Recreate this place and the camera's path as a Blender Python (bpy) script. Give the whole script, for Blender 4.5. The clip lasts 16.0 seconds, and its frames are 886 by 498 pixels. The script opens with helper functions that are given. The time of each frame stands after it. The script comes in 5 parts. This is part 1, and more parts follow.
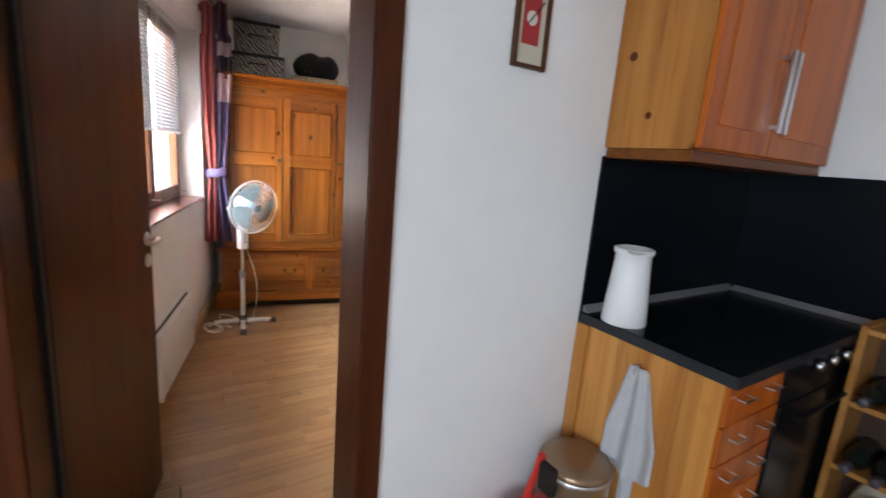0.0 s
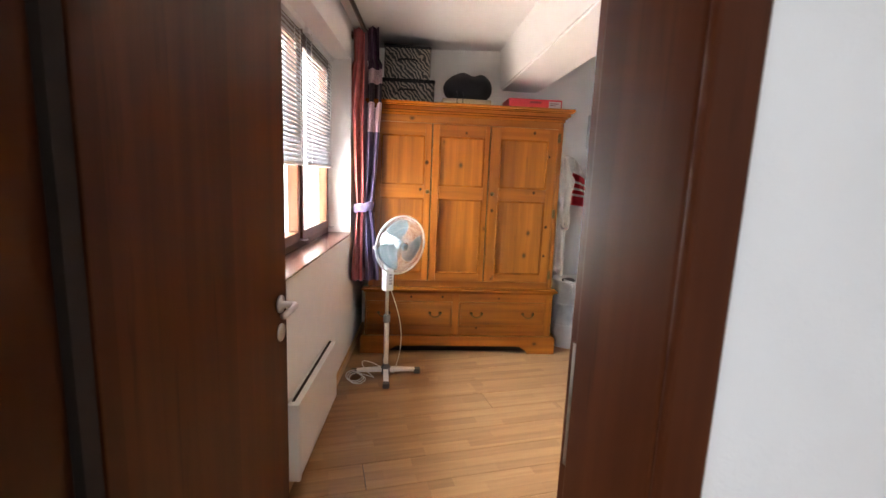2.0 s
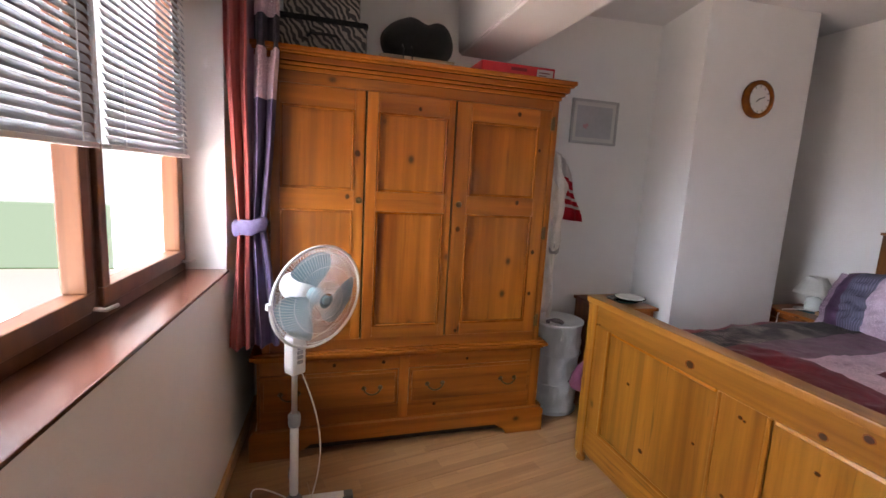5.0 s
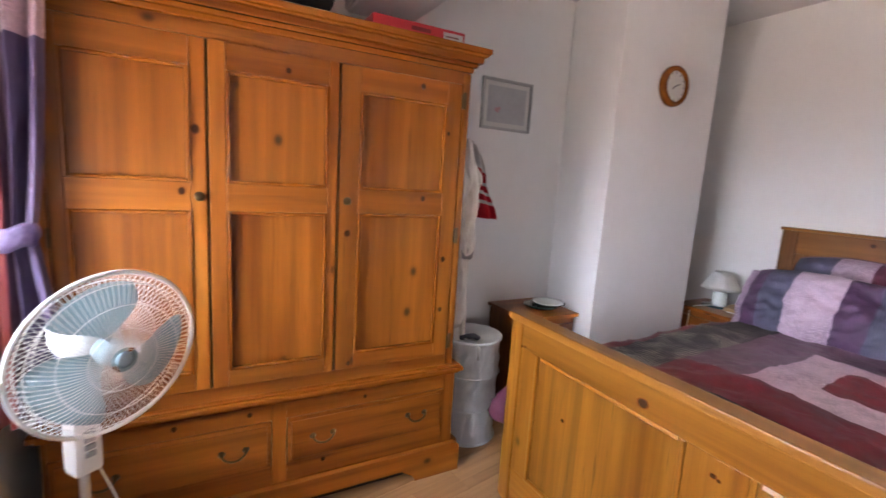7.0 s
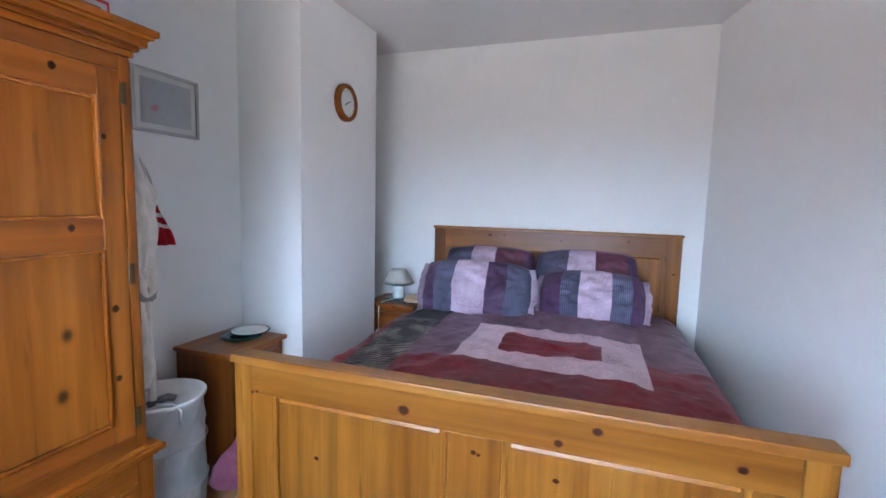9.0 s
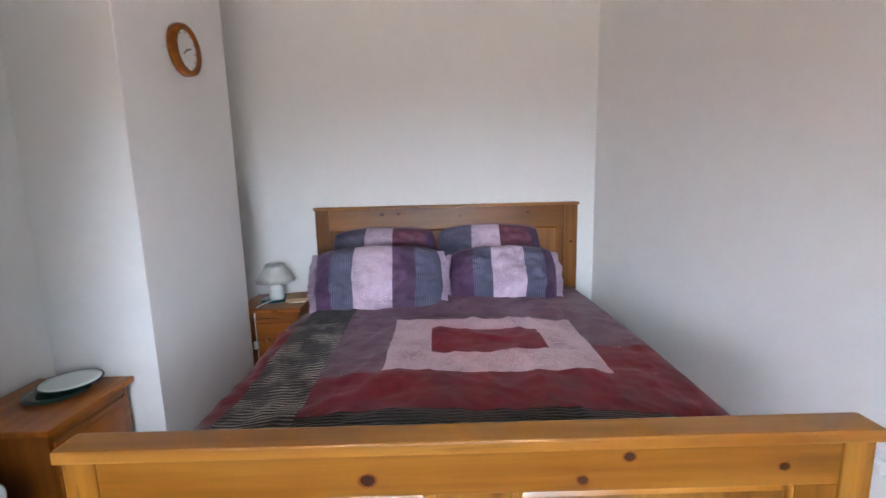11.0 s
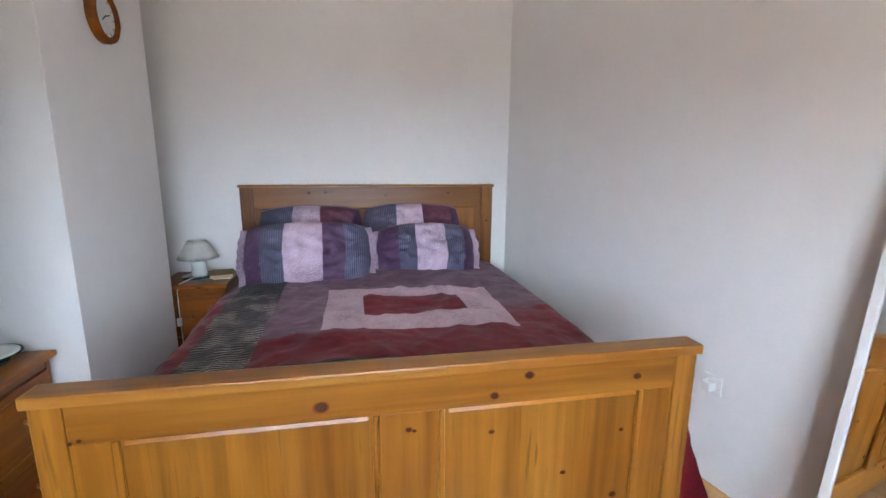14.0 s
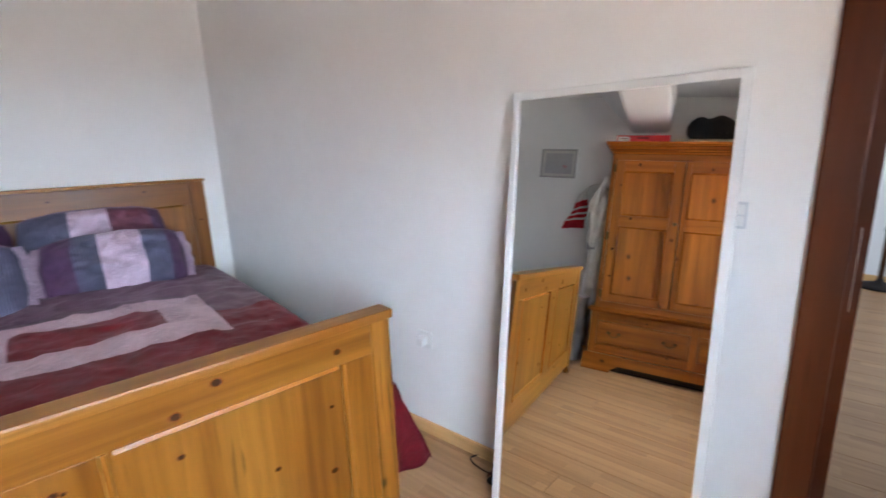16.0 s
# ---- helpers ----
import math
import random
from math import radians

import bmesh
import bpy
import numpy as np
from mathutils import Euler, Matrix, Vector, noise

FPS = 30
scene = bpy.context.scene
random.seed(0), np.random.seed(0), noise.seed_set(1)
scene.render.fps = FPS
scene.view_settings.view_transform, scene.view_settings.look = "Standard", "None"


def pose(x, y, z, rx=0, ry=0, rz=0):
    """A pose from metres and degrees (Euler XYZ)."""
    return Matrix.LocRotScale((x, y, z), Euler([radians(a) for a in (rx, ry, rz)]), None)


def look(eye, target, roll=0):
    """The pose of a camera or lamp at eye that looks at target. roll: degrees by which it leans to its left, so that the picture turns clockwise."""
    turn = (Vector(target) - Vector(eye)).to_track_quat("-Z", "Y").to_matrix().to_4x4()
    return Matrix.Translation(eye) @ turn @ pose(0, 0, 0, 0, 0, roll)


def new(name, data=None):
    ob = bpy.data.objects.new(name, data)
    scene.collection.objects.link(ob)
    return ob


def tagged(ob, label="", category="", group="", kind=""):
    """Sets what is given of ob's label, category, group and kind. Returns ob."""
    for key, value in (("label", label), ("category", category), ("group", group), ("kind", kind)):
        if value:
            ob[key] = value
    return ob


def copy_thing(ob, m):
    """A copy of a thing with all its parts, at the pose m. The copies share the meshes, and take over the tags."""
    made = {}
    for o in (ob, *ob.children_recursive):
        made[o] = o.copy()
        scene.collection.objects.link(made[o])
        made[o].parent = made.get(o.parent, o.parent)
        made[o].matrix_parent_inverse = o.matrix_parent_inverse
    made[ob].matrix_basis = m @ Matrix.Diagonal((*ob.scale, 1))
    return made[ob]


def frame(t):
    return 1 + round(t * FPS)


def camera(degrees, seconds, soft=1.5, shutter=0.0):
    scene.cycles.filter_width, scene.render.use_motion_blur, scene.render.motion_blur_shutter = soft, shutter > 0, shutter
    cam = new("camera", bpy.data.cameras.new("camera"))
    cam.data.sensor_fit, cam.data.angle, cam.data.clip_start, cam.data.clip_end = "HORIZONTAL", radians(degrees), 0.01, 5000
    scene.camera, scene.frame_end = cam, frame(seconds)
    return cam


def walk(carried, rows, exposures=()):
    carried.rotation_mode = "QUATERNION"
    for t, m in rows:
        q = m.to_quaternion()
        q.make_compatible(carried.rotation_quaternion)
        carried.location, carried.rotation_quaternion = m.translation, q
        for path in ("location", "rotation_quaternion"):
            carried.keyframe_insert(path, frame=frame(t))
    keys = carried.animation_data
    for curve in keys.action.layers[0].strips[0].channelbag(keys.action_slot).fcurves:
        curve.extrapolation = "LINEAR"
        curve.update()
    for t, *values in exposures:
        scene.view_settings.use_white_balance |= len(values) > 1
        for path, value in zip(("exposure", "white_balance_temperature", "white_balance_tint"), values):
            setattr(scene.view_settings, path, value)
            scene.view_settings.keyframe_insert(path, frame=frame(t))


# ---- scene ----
cam = camera(89.7, 16.0, shutter=0.3)
PATH = [
    (0, (0.1, 0.643, 1.415), (0.831, 2.463, 1.022), 4.6),
    (0.5, (0.077, 0.7, 1.42), (0.466, 2.623, 1.032), 3.3),
    (1, (0.033, 0.873, 1.42), (0.339, 2.822, 1.089), 2.8),
    (1.5, (0.004, 1.055, 1.428), (0.225, 3.015, 1.095), 2.2),
    (2, (0.028, 1.288, 1.414), (0.199, 3.255, 1.096), 2.3),
    (2.5, (0.022, 1.478, 1.414), (0.169, 3.446, 1.091), 2.9),
    (3, (-0.024, 1.695, 1.417), (0.227, 3.656, 1.117), 2.8),
    (3.2, (-0.05, 1.775, 1.421), (0.242, 3.732, 1.132), 2.2),
    (5.3, (-0.003, 2.63, 1.412), (0.618, 4.506, 1.102), 3.6),
    (5.5, (0.014, 2.67, 1.418), (0.67, 4.533, 1.102), 3.6),
    (6, (0.088, 2.819, 1.422), (0.759, 4.677, 1.11), 3.2),
    (6.5, (0.176, 2.932, 1.407), (0.901, 4.77, 1.094), 2.8),
    (7, (0.193, 3.014, 1.407), (1.143, 4.747, 1.098), 3.6),
    (7.5, (0.163, 3.148, 1.417), (1.586, 4.53, 1.157), 1.0),
    (8, (0.129, 3.236, 1.429), (1.824, 4.269, 1.183), 1.3),
    (8.5, (0.131, 3.266, 1.433), (1.949, 4.067, 1.204), 1.7),
    (9, (0.135, 3.286, 1.42), (2.02, 3.919, 1.215), 1.4),
    (9.2, (0.138, 3.297, 1.418), (2.039, 3.883, 1.213), 1.6),
    (11.3, (0.504, 3.712, 1.423), (2.466, 3.505, 1.092), -1.8),
    (11.5, (0.51, 3.761, 1.423), (2.45, 3.412, 1.086), -1.8),
    (12, (0.503, 3.825, 1.417), (2.406, 3.322, 1.06), -0.8),
    (12.5, (0.485, 3.842, 1.412), (2.38, 3.32, 1.044), -1.1),
    (13, (0.439, 3.817, 1.41), (2.345, 3.344, 1.03), -0.9),
    (13.5, (0.348, 3.758, 1.406), (2.271, 3.366, 1.021), 0.4),
    (14, (0.259, 3.698, 1.404), (2.186, 3.325, 1.02), 0.4),
    (14.5, (0.191, 3.633, 1.383), (2.072, 3.088, 0.979), 1.4),
    (15, (0.154, 3.613, 1.385), (2.005, 2.973, 0.982), 0.5),
    (15.5, (0.134, 3.568, 1.388), (1.877, 2.682, 0.969), -0.9),
    (16, (0.178, 3.473, 1.383), (1.653, 2.197, 0.94), -2.1),
]
EXPOSURES = [
    (0, -0.2, 6400, 13), (1.5, -0.12, 7200, 17), (2.5, 0.3, 5700, 6), (3.2, 0.36, 4750, 0), (5.3, -0.76, 6900, 24), (6.0, -0.54, 6950, 27), (6.5, -0.44, 6950, 27), (7.0, -0.25, 6600, 22),
    (7.5, -0.2, 5900, 13), (9.2, -0.22, 5350, 10), (11.3, -0.28, 6200, 12), (14.0, -0.36, 6050, 10), (16, -0.3, 5950, 10),
]
walk(cam, [(t, look(eye, target, roll)) for t, eye, target, roll in PATH], EXPOSURES)

# ---- light ----
world = bpy.data.worlds.new("sky")
scene.world = world
world.use_nodes = True
wn = world.node_tree
sky = wn.nodes.new("ShaderNodeTexSky")
sky.sky_type, sky.sun_disc = "NISHITA", False
sky.sun_elevation, sky.sun_rotation = radians(52), radians(130)
wn.links.new(sky.outputs["Color"], wn.nodes["Background"].inputs["Color"])
wn.nodes["Background"].inputs["Strength"].default_value = 0.15
sun = new("sun", bpy.data.lights.new("sun", "SUN"))
sun.data.energy, sun.data.angle, sun.data.color = 5.0, radians(0.6), (1.0, 0.95, 0.87)
sun.matrix_world = look((6, -5, 10), (0, 0, 0))


def area_lamp(name, m, sx, sy, watts, colour):
    lamp = new(name, bpy.data.lights.new(name, "AREA"))
    lamp.data.shape, lamp.data.size, lamp.data.size_y = "RECTANGLE", sx, sy
    lamp.data.energy, lamp.data.color = watts, colour
    lamp.matrix_world = m
    return lamp


# daylight in the openings: blue sky from above and the sunlit terrace from below through the bedroom window, and the kitchen window behind the start of the walk
SKY_WIN, GROUND_WIN, KIT_WIN = 1950.0, 215.0, 98.0
area_lamp("window_sky_light", look((-1.7, 3.78, 2.5), (0.6, 3.55, 1.0)), 2.6, 3.2, SKY_WIN, (0.72, 0.84, 0.97))
area_lamp("window_terrace_light", look((-1.3, 3.72, 0.78), (1.0, 3.6, 2.3)), 2.2, 0.9, GROUND_WIN, (1.0, 0.84, 0.7))
area_lamp("kitchen_daylight", look((-1.52, -0.7, 1.3), (0.6, -0.3, 0.15)), 1.7, 1.2, KIT_WIN, (0.72, 0.86, 1.0))


# ---- materials ----
def material(name, colour, rough=0.6, metal=0.0, **more):
    m = bpy.data.materials.new(name)
    m.use_nodes = True
    b = m.node_tree.nodes["Principled BSDF"]
    b.inputs["Base Color"].default_value = (*colour, 1)
    b.inputs["Roughness"].default_value = rough
    b.inputs["Metallic"].default_value = metal
    for key, value in more.items():
        b.inputs[key.replace("_", " ")].default_value = value
    return m


class Nodes:
    """Short hand for wiring a material's nodes."""

    def __init__(self, m):
        self.t = m.node_tree
        self.b = self.t.nodes["Principled BSDF"]

    def add(self, kind, **inputs):
        n = self.t.nodes.new("ShaderNode" + kind)
        for key, value in inputs.items():
            sock = n.inputs[key.replace("_", " ")]
            if isinstance(value, bpy.types.NodeSocket):
                self.t.links.new(value, sock)
            else:
                sock.default_value = value
        return n

    def to(self, out, name):
        self.t.links.new(out, self.b.inputs[name])

    def ramp(self, fac, stops):
        n = self.t.nodes.new("ShaderNodeValToRGB")
        self.t.links.new(fac, n.inputs["Fac"])
        e = n.color_ramp.elements
        while len(e) < len(stops):
            e.new(0.5)
        for el, (p, c) in zip(e, stops):
            el.position, el.color = p, (*c, 1)
        return n.outputs["Color"]

    def mix(self, fac, a, b, mode="MIX"):
        n = self.t.nodes.new("ShaderNodeMix")
        n.data_type, n.blend_type = "RGBA", mode
        for sock, v in ((n.inputs[0], fac), (n.inputs[6], a), (n.inputs[7], b)):
            if isinstance(v, bpy.types.NodeSocket):
                self.t.links.new(v, sock)
            else:
                sock.default_value = v if not isinstance(v, tuple) else (*v, 1)
        return n.outputs[2]

    def coords(self, scale=(1, 1, 1), jitter=True, turn=(0, 0, 0)):
        c = self.add("TexCoord").outputs["Object"]
        if jitter:
            r = self.add("ObjectInfo").outputs["Random"]
            v = self.add("VectorMath", Vector=r)
            v.operation = "SCALE"
            self.t.links.new(r, v.inputs[0])
            v.inputs["Scale"].default_value = 17.3
            a = self.add("VectorMath")
            self.t.links.new(c, a.inputs[0])
            self.t.links.new(v.outputs[0], a.inputs[1])
            c = a.outputs[0]
        mp = self.add("Mapping", Vector=c)
        mp.inputs["Scale"].default_value = scale
        mp.inputs["Rotation"].default_value = [radians(a) for a in turn]
        return mp.outputs["Vector"]

    def bump(self, height, strength, distance=0.002):
        n = self.add("Bump", Height=height)
        n.inputs["Strength"].default_value, n.inputs["Distance"].default_value = strength, distance
        self.to(n.outputs["Normal"], "Normal")


def pine(name, axis, dark, mid, light, rough=0.32, knots=0.5, gloss=0.3, vein_depth=0.4):
    """Lacquered pine with the grain along one axis."""
    m = material(name, mid, rough, Specular_IOR_Level=gloss)
    n = Nodes(m)
    along = [22.0, 22.0, 22.0]
    along["xyz".index(axis)] = 1.1
    v = n.coords(along)
    grain = n.add("TexNoise", Vector=v, Scale=1.0, Detail=5.0, Roughness=0.5, Distortion=0.15).outputs["Fac"]
    broad = [4.5, 4.5, 4.5]
    broad["xyz".index(axis)] = 0.35
    slow = n.add("TexNoise", Vector=n.coords(broad), Scale=1.0, Detail=2.0).outputs["Fac"]
    col = n.ramp(grain, [(0.34, dark), (0.5, mid), (0.66, light)])
    col = n.mix(0.45, col, n.ramp(slow, [(0.36, dark), (0.52, mid), (0.68, light)]))
    thin = [70.0, 70.0, 70.0]
    thin["xyz".index(axis)] = 5.0
    vein = n.add("TexNoise", Vector=n.coords(thin), Scale=1.0, Detail=2.0, Distortion=0.3).outputs["Fac"]
    patch = n.add("TexNoise", Vector=n.coords(broad), Scale=2.4, Detail=1.0).outputs["Fac"]
    veins = n.mix(n.ramp(patch, [(0.46, (0, 0, 0)), (0.6, (1, 1, 1))]), (0.0, 0.0, 0.0), n.ramp(vein, [(0.58, (0, 0, 0)), (0.72, (vein_depth, vein_depth, vein_depth))]))
    col = n.mix(veins, col, (dark[0] * 0.5, dark[1] * 0.42, dark[2] * 0.4))
    kv = [7.0, 7.0, 7.0]
    kv["xyz".index(axis)] = 5.2
    cell = n.add("TexVoronoi", Vector=n.coords(kv), Scale=1.0, Randomness=1.0)
    spot = n.ramp(cell.outputs["Distance"], [(0.05, (1, 1, 1)), (0.13, (0, 0, 0))])
    some = n.add("Math")
    some.operation = "GREATER_THAN"
    n.t.links.new(n.add("SeparateColor", Color=cell.outputs["Color"]).outputs[0], some.inputs[0])
    some.inputs[1].default_value = 1.0 - knots * 0.5
    both = n.add("Math")
    both.operation = "MULTIPLY"
    n.t.links.new(spot, both.inputs[0])
    n.t.links.new(some.outputs[0], both.inputs[1])
    halo = n.add("Math")
    halo.operation = "MULTIPLY"
    n.t.links.new(n.ramp(cell.outputs["Distance"], [(0.08, (0.45, 0.45, 0.45)), (0.2, (0, 0, 0))]), halo.inputs[0])
    n.t.links.new(some.outputs[0], halo.inputs[1])
    col = n.mix(halo.outputs[0], col, (dark[0] * 0.75, dark[1] * 0.6, dark[2] * 0.5))
    col = n.mix(both.outputs[0], col, (dark[0] * 0.22, dark[1] * 0.18, dark[2] * 0.2))
    if axis == "z":
        px = n.add("SeparateXYZ", Vector=n.coords((11.3, 11.3, 0)))
        both = n.add("Math")
        both.operation = "ADD"
        n.t.links.new(px.outputs[0], both.inputs[0])
        n.t.links.new(px.outputs[1], both.inputs[1])
        snap = n.add("Math")
        snap.operation = "FLOOR"
        n.t.links.new(both.outputs[0], snap.inputs[0])
        white = n.t.nodes.new("ShaderNodeTexWhiteNoise")
        white.noise_dimensions = "1D"
        n.t.links.new(snap.outputs[0], white.inputs["W"])
        col = n.mix(0.75, col, n.mix(1.0, col, n.ramp(white.outputs["Value"], [(0.0, (0.76, 0.71, 0.66)), (0.5, (0.97, 0.97, 0.97)), (1.0, (1.13, 1.16, 1.2))]), "MULTIPLY"))
    shade = n.add("HueSaturation", Color=col)
    r = n.add("ObjectInfo").outputs["Random"]
    val = n.add("MapRange", Value=r)
    val.inputs["To Min"].default_value, val.inputs["To Max"].default_value = 0.9, 1.1
    n.t.links.new(val.outputs[0], shade.inputs["Value"])
    n.to(shade.outputs["Color"], "Base Color")
    n.bump(grain, 0.08, 0.001)
    return m


def plaster(name, colour, fine=0.25):
    m = material(name, colour, 0.85)
    n = Nodes(m)
    v = n.coords((1, 1, 1), jitter=False)
    a = n.add("TexNoise", Vector=v, Scale=2.2, Detail=3.0).outputs["Fac"]
    b = n.add("TexNoise", Vector=v, Scale=95.0, Detail=3.0, Roughness=0.7).outputs["Fac"]
    c = n.add("TexNoise", Vector=v, Scale=9.0, Detail=2.0).outputs["Fac"]
    dim = tuple(x * 0.965 for x in colour)
    n.to(n.mix(0.5, n.ramp(a, [(0.35, dim), (0.65, colour)]), n.ramp(c, [(0.3, dim), (0.6, colour)])), "Base Color")
    h = n.add("Math", )
    h.operation = "ADD"
    n.t.links.new(b, h.inputs[0])
    n.t.links.new(c, h.inputs[1])
    n.bump(h.outputs[0], fine, 0.004)
    return m


def cloth(name, dark, light, scale=60.0, rough=0.8, stretch=(1, 1, 1), relief=0.3, sheen=0.3):
    m = material(name, light, rough, Specular_IOR_Level=0.22)
    m.node_tree.nodes["Principled BSDF"].inputs["Sheen Weight"].default_value = sheen * 0.12
    n = Nodes(m)
    v = n.coords(stretch)
    f = n.add("TexNoise", Vector=v, Scale=scale, Detail=4.0, Roughness=0.6).outputs["Fac"]
    s = n.add("TexNoise", Vector=v, Scale=scale * 0.11, Detail=2.0).outputs["Fac"]
    n.to(n.mix(0.5, n.ramp(f, [(0.3, dark), (0.65, light)]), n.ramp(s, [(0.35, dark), (0.6, light)])), "Base Color")
    n.bump(f, relief, 0.002)
    return m


HONEY = ((0.112, 0.0265, 0.0024), (0.19, 0.0545, 0.005), (0.275, 0.092, 0.0102))
PALE = ((0.09, 0.0265, 0.0023), (0.18, 0.066, 0.0066), (0.275, 0.118, 0.016))
pine_x, pine_y, pine_z = (pine("honey_pine_" + a, a, *HONEY, rough=0.33, knots=0.5, gloss=0.3) for a in "xyz")
pine_trim = pine("honey_trim_pine", "x", *HONEY, rough=0.26, knots=0, vein_depth=0.1)
pine_edge = pine("honey_edge_pine", "z", *HONEY, rough=0.16, knots=0, gloss=0.7)
bed_y, bed_z = (pine("bed_pine_" + a, a, *PALE, rough=0.28, knots=0.6, vein_depth=0.6, gloss=0.35) for a in "yz")
head_y, head_z = (pine("headboard_pine_" + a, a, (0.095, 0.03, 0.005), (0.155, 0.056, 0.0095), (0.215, 0.086, 0.017), rough=0.3, knots=0.4) for a in "yz")
bed_edge = pine("bed_edge_pine", "y", *PALE, rough=0.24, knots=0, gloss=0.5)
cap_wood = pine("bed_cap_pine", "y", (0.15, 0.052, 0.007), (0.24, 0.096, 0.0135), (0.31, 0.138, 0.023), rough=0.3, knots=0)
orange_z = pine("orange_cupboard_wood", "z", (0.33, 0.066, 0.005), (0.47, 0.106, 0.009), (0.57, 0.155, 0.018), knots=0.1)
sill_wood = pine("sill_wood", "y", (0.05, 0.014, 0.007), (0.08, 0.024, 0.012), (0.1, 0.033, 0.016), rough=0.26, knots=0, gloss=1.0)
window_wood = pine("window_wood", "z", (0.06, 0.02, 0.008), (0.09, 0.033, 0.013), (0.115, 0.047, 0.02), knots=0)
door_wood = pine("dark_door_veneer", "z", (0.04, 0.0096, 0.0031), (0.062, 0.0155, 0.005), (0.083, 0.023, 0.0075), gloss=0.14, rough=0.4, knots=0)
trim_wood = pine("skirting_wood", "x", (0.5, 0.28, 0.1), (0.6, 0.36, 0.15), (0.68, 0.44, 0.2), knots=0)
knot_wood = material("knot_wood", (0.024, 0.0055, 0.002), 0.5, Specular_IOR_Level=0.15)
knot_ring = material("knot_ring_wood", (0.105, 0.025, 0.0035), 0.45, Specular_IOR_Level=0.2)
groove = material("dark_gap", (0.012, 0.006, 0.004), 0.9)
wall_paint = plaster("white_wall_paint", (0.89, 0.88, 0.86))
ceiling_paint = plaster("ceiling_paint", (0.77, 0.76, 0.75), 0.12)
white_plastic = material("white_plastic", (0.8, 0.8, 0.78), 0.35)
white_metal = material("white_enamel", (0.82, 0.82, 0.8), 0.3)
steel = material("brushed_steel", (0.6, 0.6, 0.6), 0.28, 1.0)
brass = material("dark_brass", (0.08, 0.055, 0.03), 0.4, 0.9)
mirror_glass = material("mirror_glass", (0.93, 0.94, 0.93), 0.0, 1.0)
glass = material("window_glass", (1, 1, 1), 0.0, 0.0, Transmission_Weight=1.0, IOR=1.05)
black_board = material("black_backsplash", (0.004, 0.005, 0.008), 0.3, Specular_IOR_Level=0.15)


# ---- building helpers ----
def box(bm, x0, y0, z0, x1, y1, z1, bevel=0.0):
    m = Matrix.LocRotScale(((x0 + x1) / 2, (y0 + y1) / 2, (z0 + z1) / 2), None, (abs(x1 - x0), abs(y1 - y0), abs(z1 - z0)))
    made = bmesh.ops.create_cube(bm, size=1.0, matrix=m)
    if bevel:
        edges = list({e for v in made["verts"] for e in v.link_edges})
        bmesh.ops.bevel(bm, geom=edges, offset=bevel, segments=2, affect="EDGES", profile=0.6)
    return bm


def cuboid(*a, bevel=0.0):
    return box(bmesh.new(), *a, bevel=bevel)


def prism(bm, ring, axis, a, b):
    """A closed outline of 2D points swept from a to b along an axis ('x': points are y, z; 'y': x, z; 'z': x, y)."""
    def at(p, q, d):
        return {"x": (d, p, q), "y": (p, d, q), "z": (p, q, d)}[axis]
    lo = [bm.verts.new(at(p, q, a)) for p, q in ring]
    hi = [bm.verts.new(at(p, q, b)) for p, q in ring]
    n = len(ring)
    for i in range(n):
        bm.faces.new((lo[i], lo[(i + 1) % n], hi[(i + 1) % n], hi[i]))
    bm.faces.new(lo[::-1])
    bm.faces.new(hi)
    bmesh.ops.recalc_face_normals(bm, faces=bm.faces)
    return bm


def lathe(bm, rings, steps=24, centre=(0, 0, 0), caps=True):
    """A turned shape: rings of (radius, height)."""
    loops = []
    for r, z in rings:
        loops.append([bm.verts.new((centre[0] + r * math.cos(2 * math.pi * i / steps), centre[1] + r * math.sin(2 * math.pi * i / steps), centre[2] + z)) for i in range(steps)])
    for a, b in zip(loops, loops[1:]):
        for i in range(steps):
            bm.faces.new((a[i], a[(i + 1) % steps], b[(i + 1) % steps], b[i]))
    if caps:
        bm.faces.new(loops[0][::-1])
        bm.faces.new(loops[-1])
    return bm


def tube(bm, points, radius, sides=8, closed=False):
    """A round bar along points."""
    pts = [Vector(p) for p in points]
    loops, count = [], len(pts)
    up = Vector((0.13, 0.21, 1)).normalized()
    for i, p in enumerate(pts):
        a, b = (pts[i - 1], pts[(i + 1) % count]) if closed else (pts[max(i - 1, 0)], pts[min(i + 1, count - 1)])
        d = (b - a).normalized()
        side = d.cross(up)
        side = side.normalized() if side.length > 1e-4 else Vector((1, 0, 0))
        top = side.cross(d)
        loops.append([bm.verts.new(p + radius * (math.cos(2 * math.pi * k / sides) * side + math.sin(2 * math.pi * k / sides) * top)) for k in range(sides)])
    for i in range(count if closed else count - 1):
        a, b = loops[i], loops[(i + 1) % count]
        for k in range(sides):
            bm.faces.new((a[k], a[(k + 1) % sides], b[(k + 1) % sides], b[k]))
    if not closed:
        bm.faces.new(loops[0][::-1])
        bm.faces.new(loops[-1])
    bmesh.ops.recalc_face_normals(bm, faces=bm.faces)
    return bm


def sheet(bm, us, vs, at, thick=0.0):
    """A grid of points at(u, v)."""
    rows = [[bm.verts.new(at(u, v)) for v in vs] for u in us]
    for r, q in zip(rows, rows[1:]):
        for i in range(len(vs) - 1):
            bm.faces.new((r[i], q[i], q[i + 1], r[i + 1]))
    if thick:
        bmesh.ops.solidify(bm, geom=bm.faces[:], thickness=thick)
    return bm


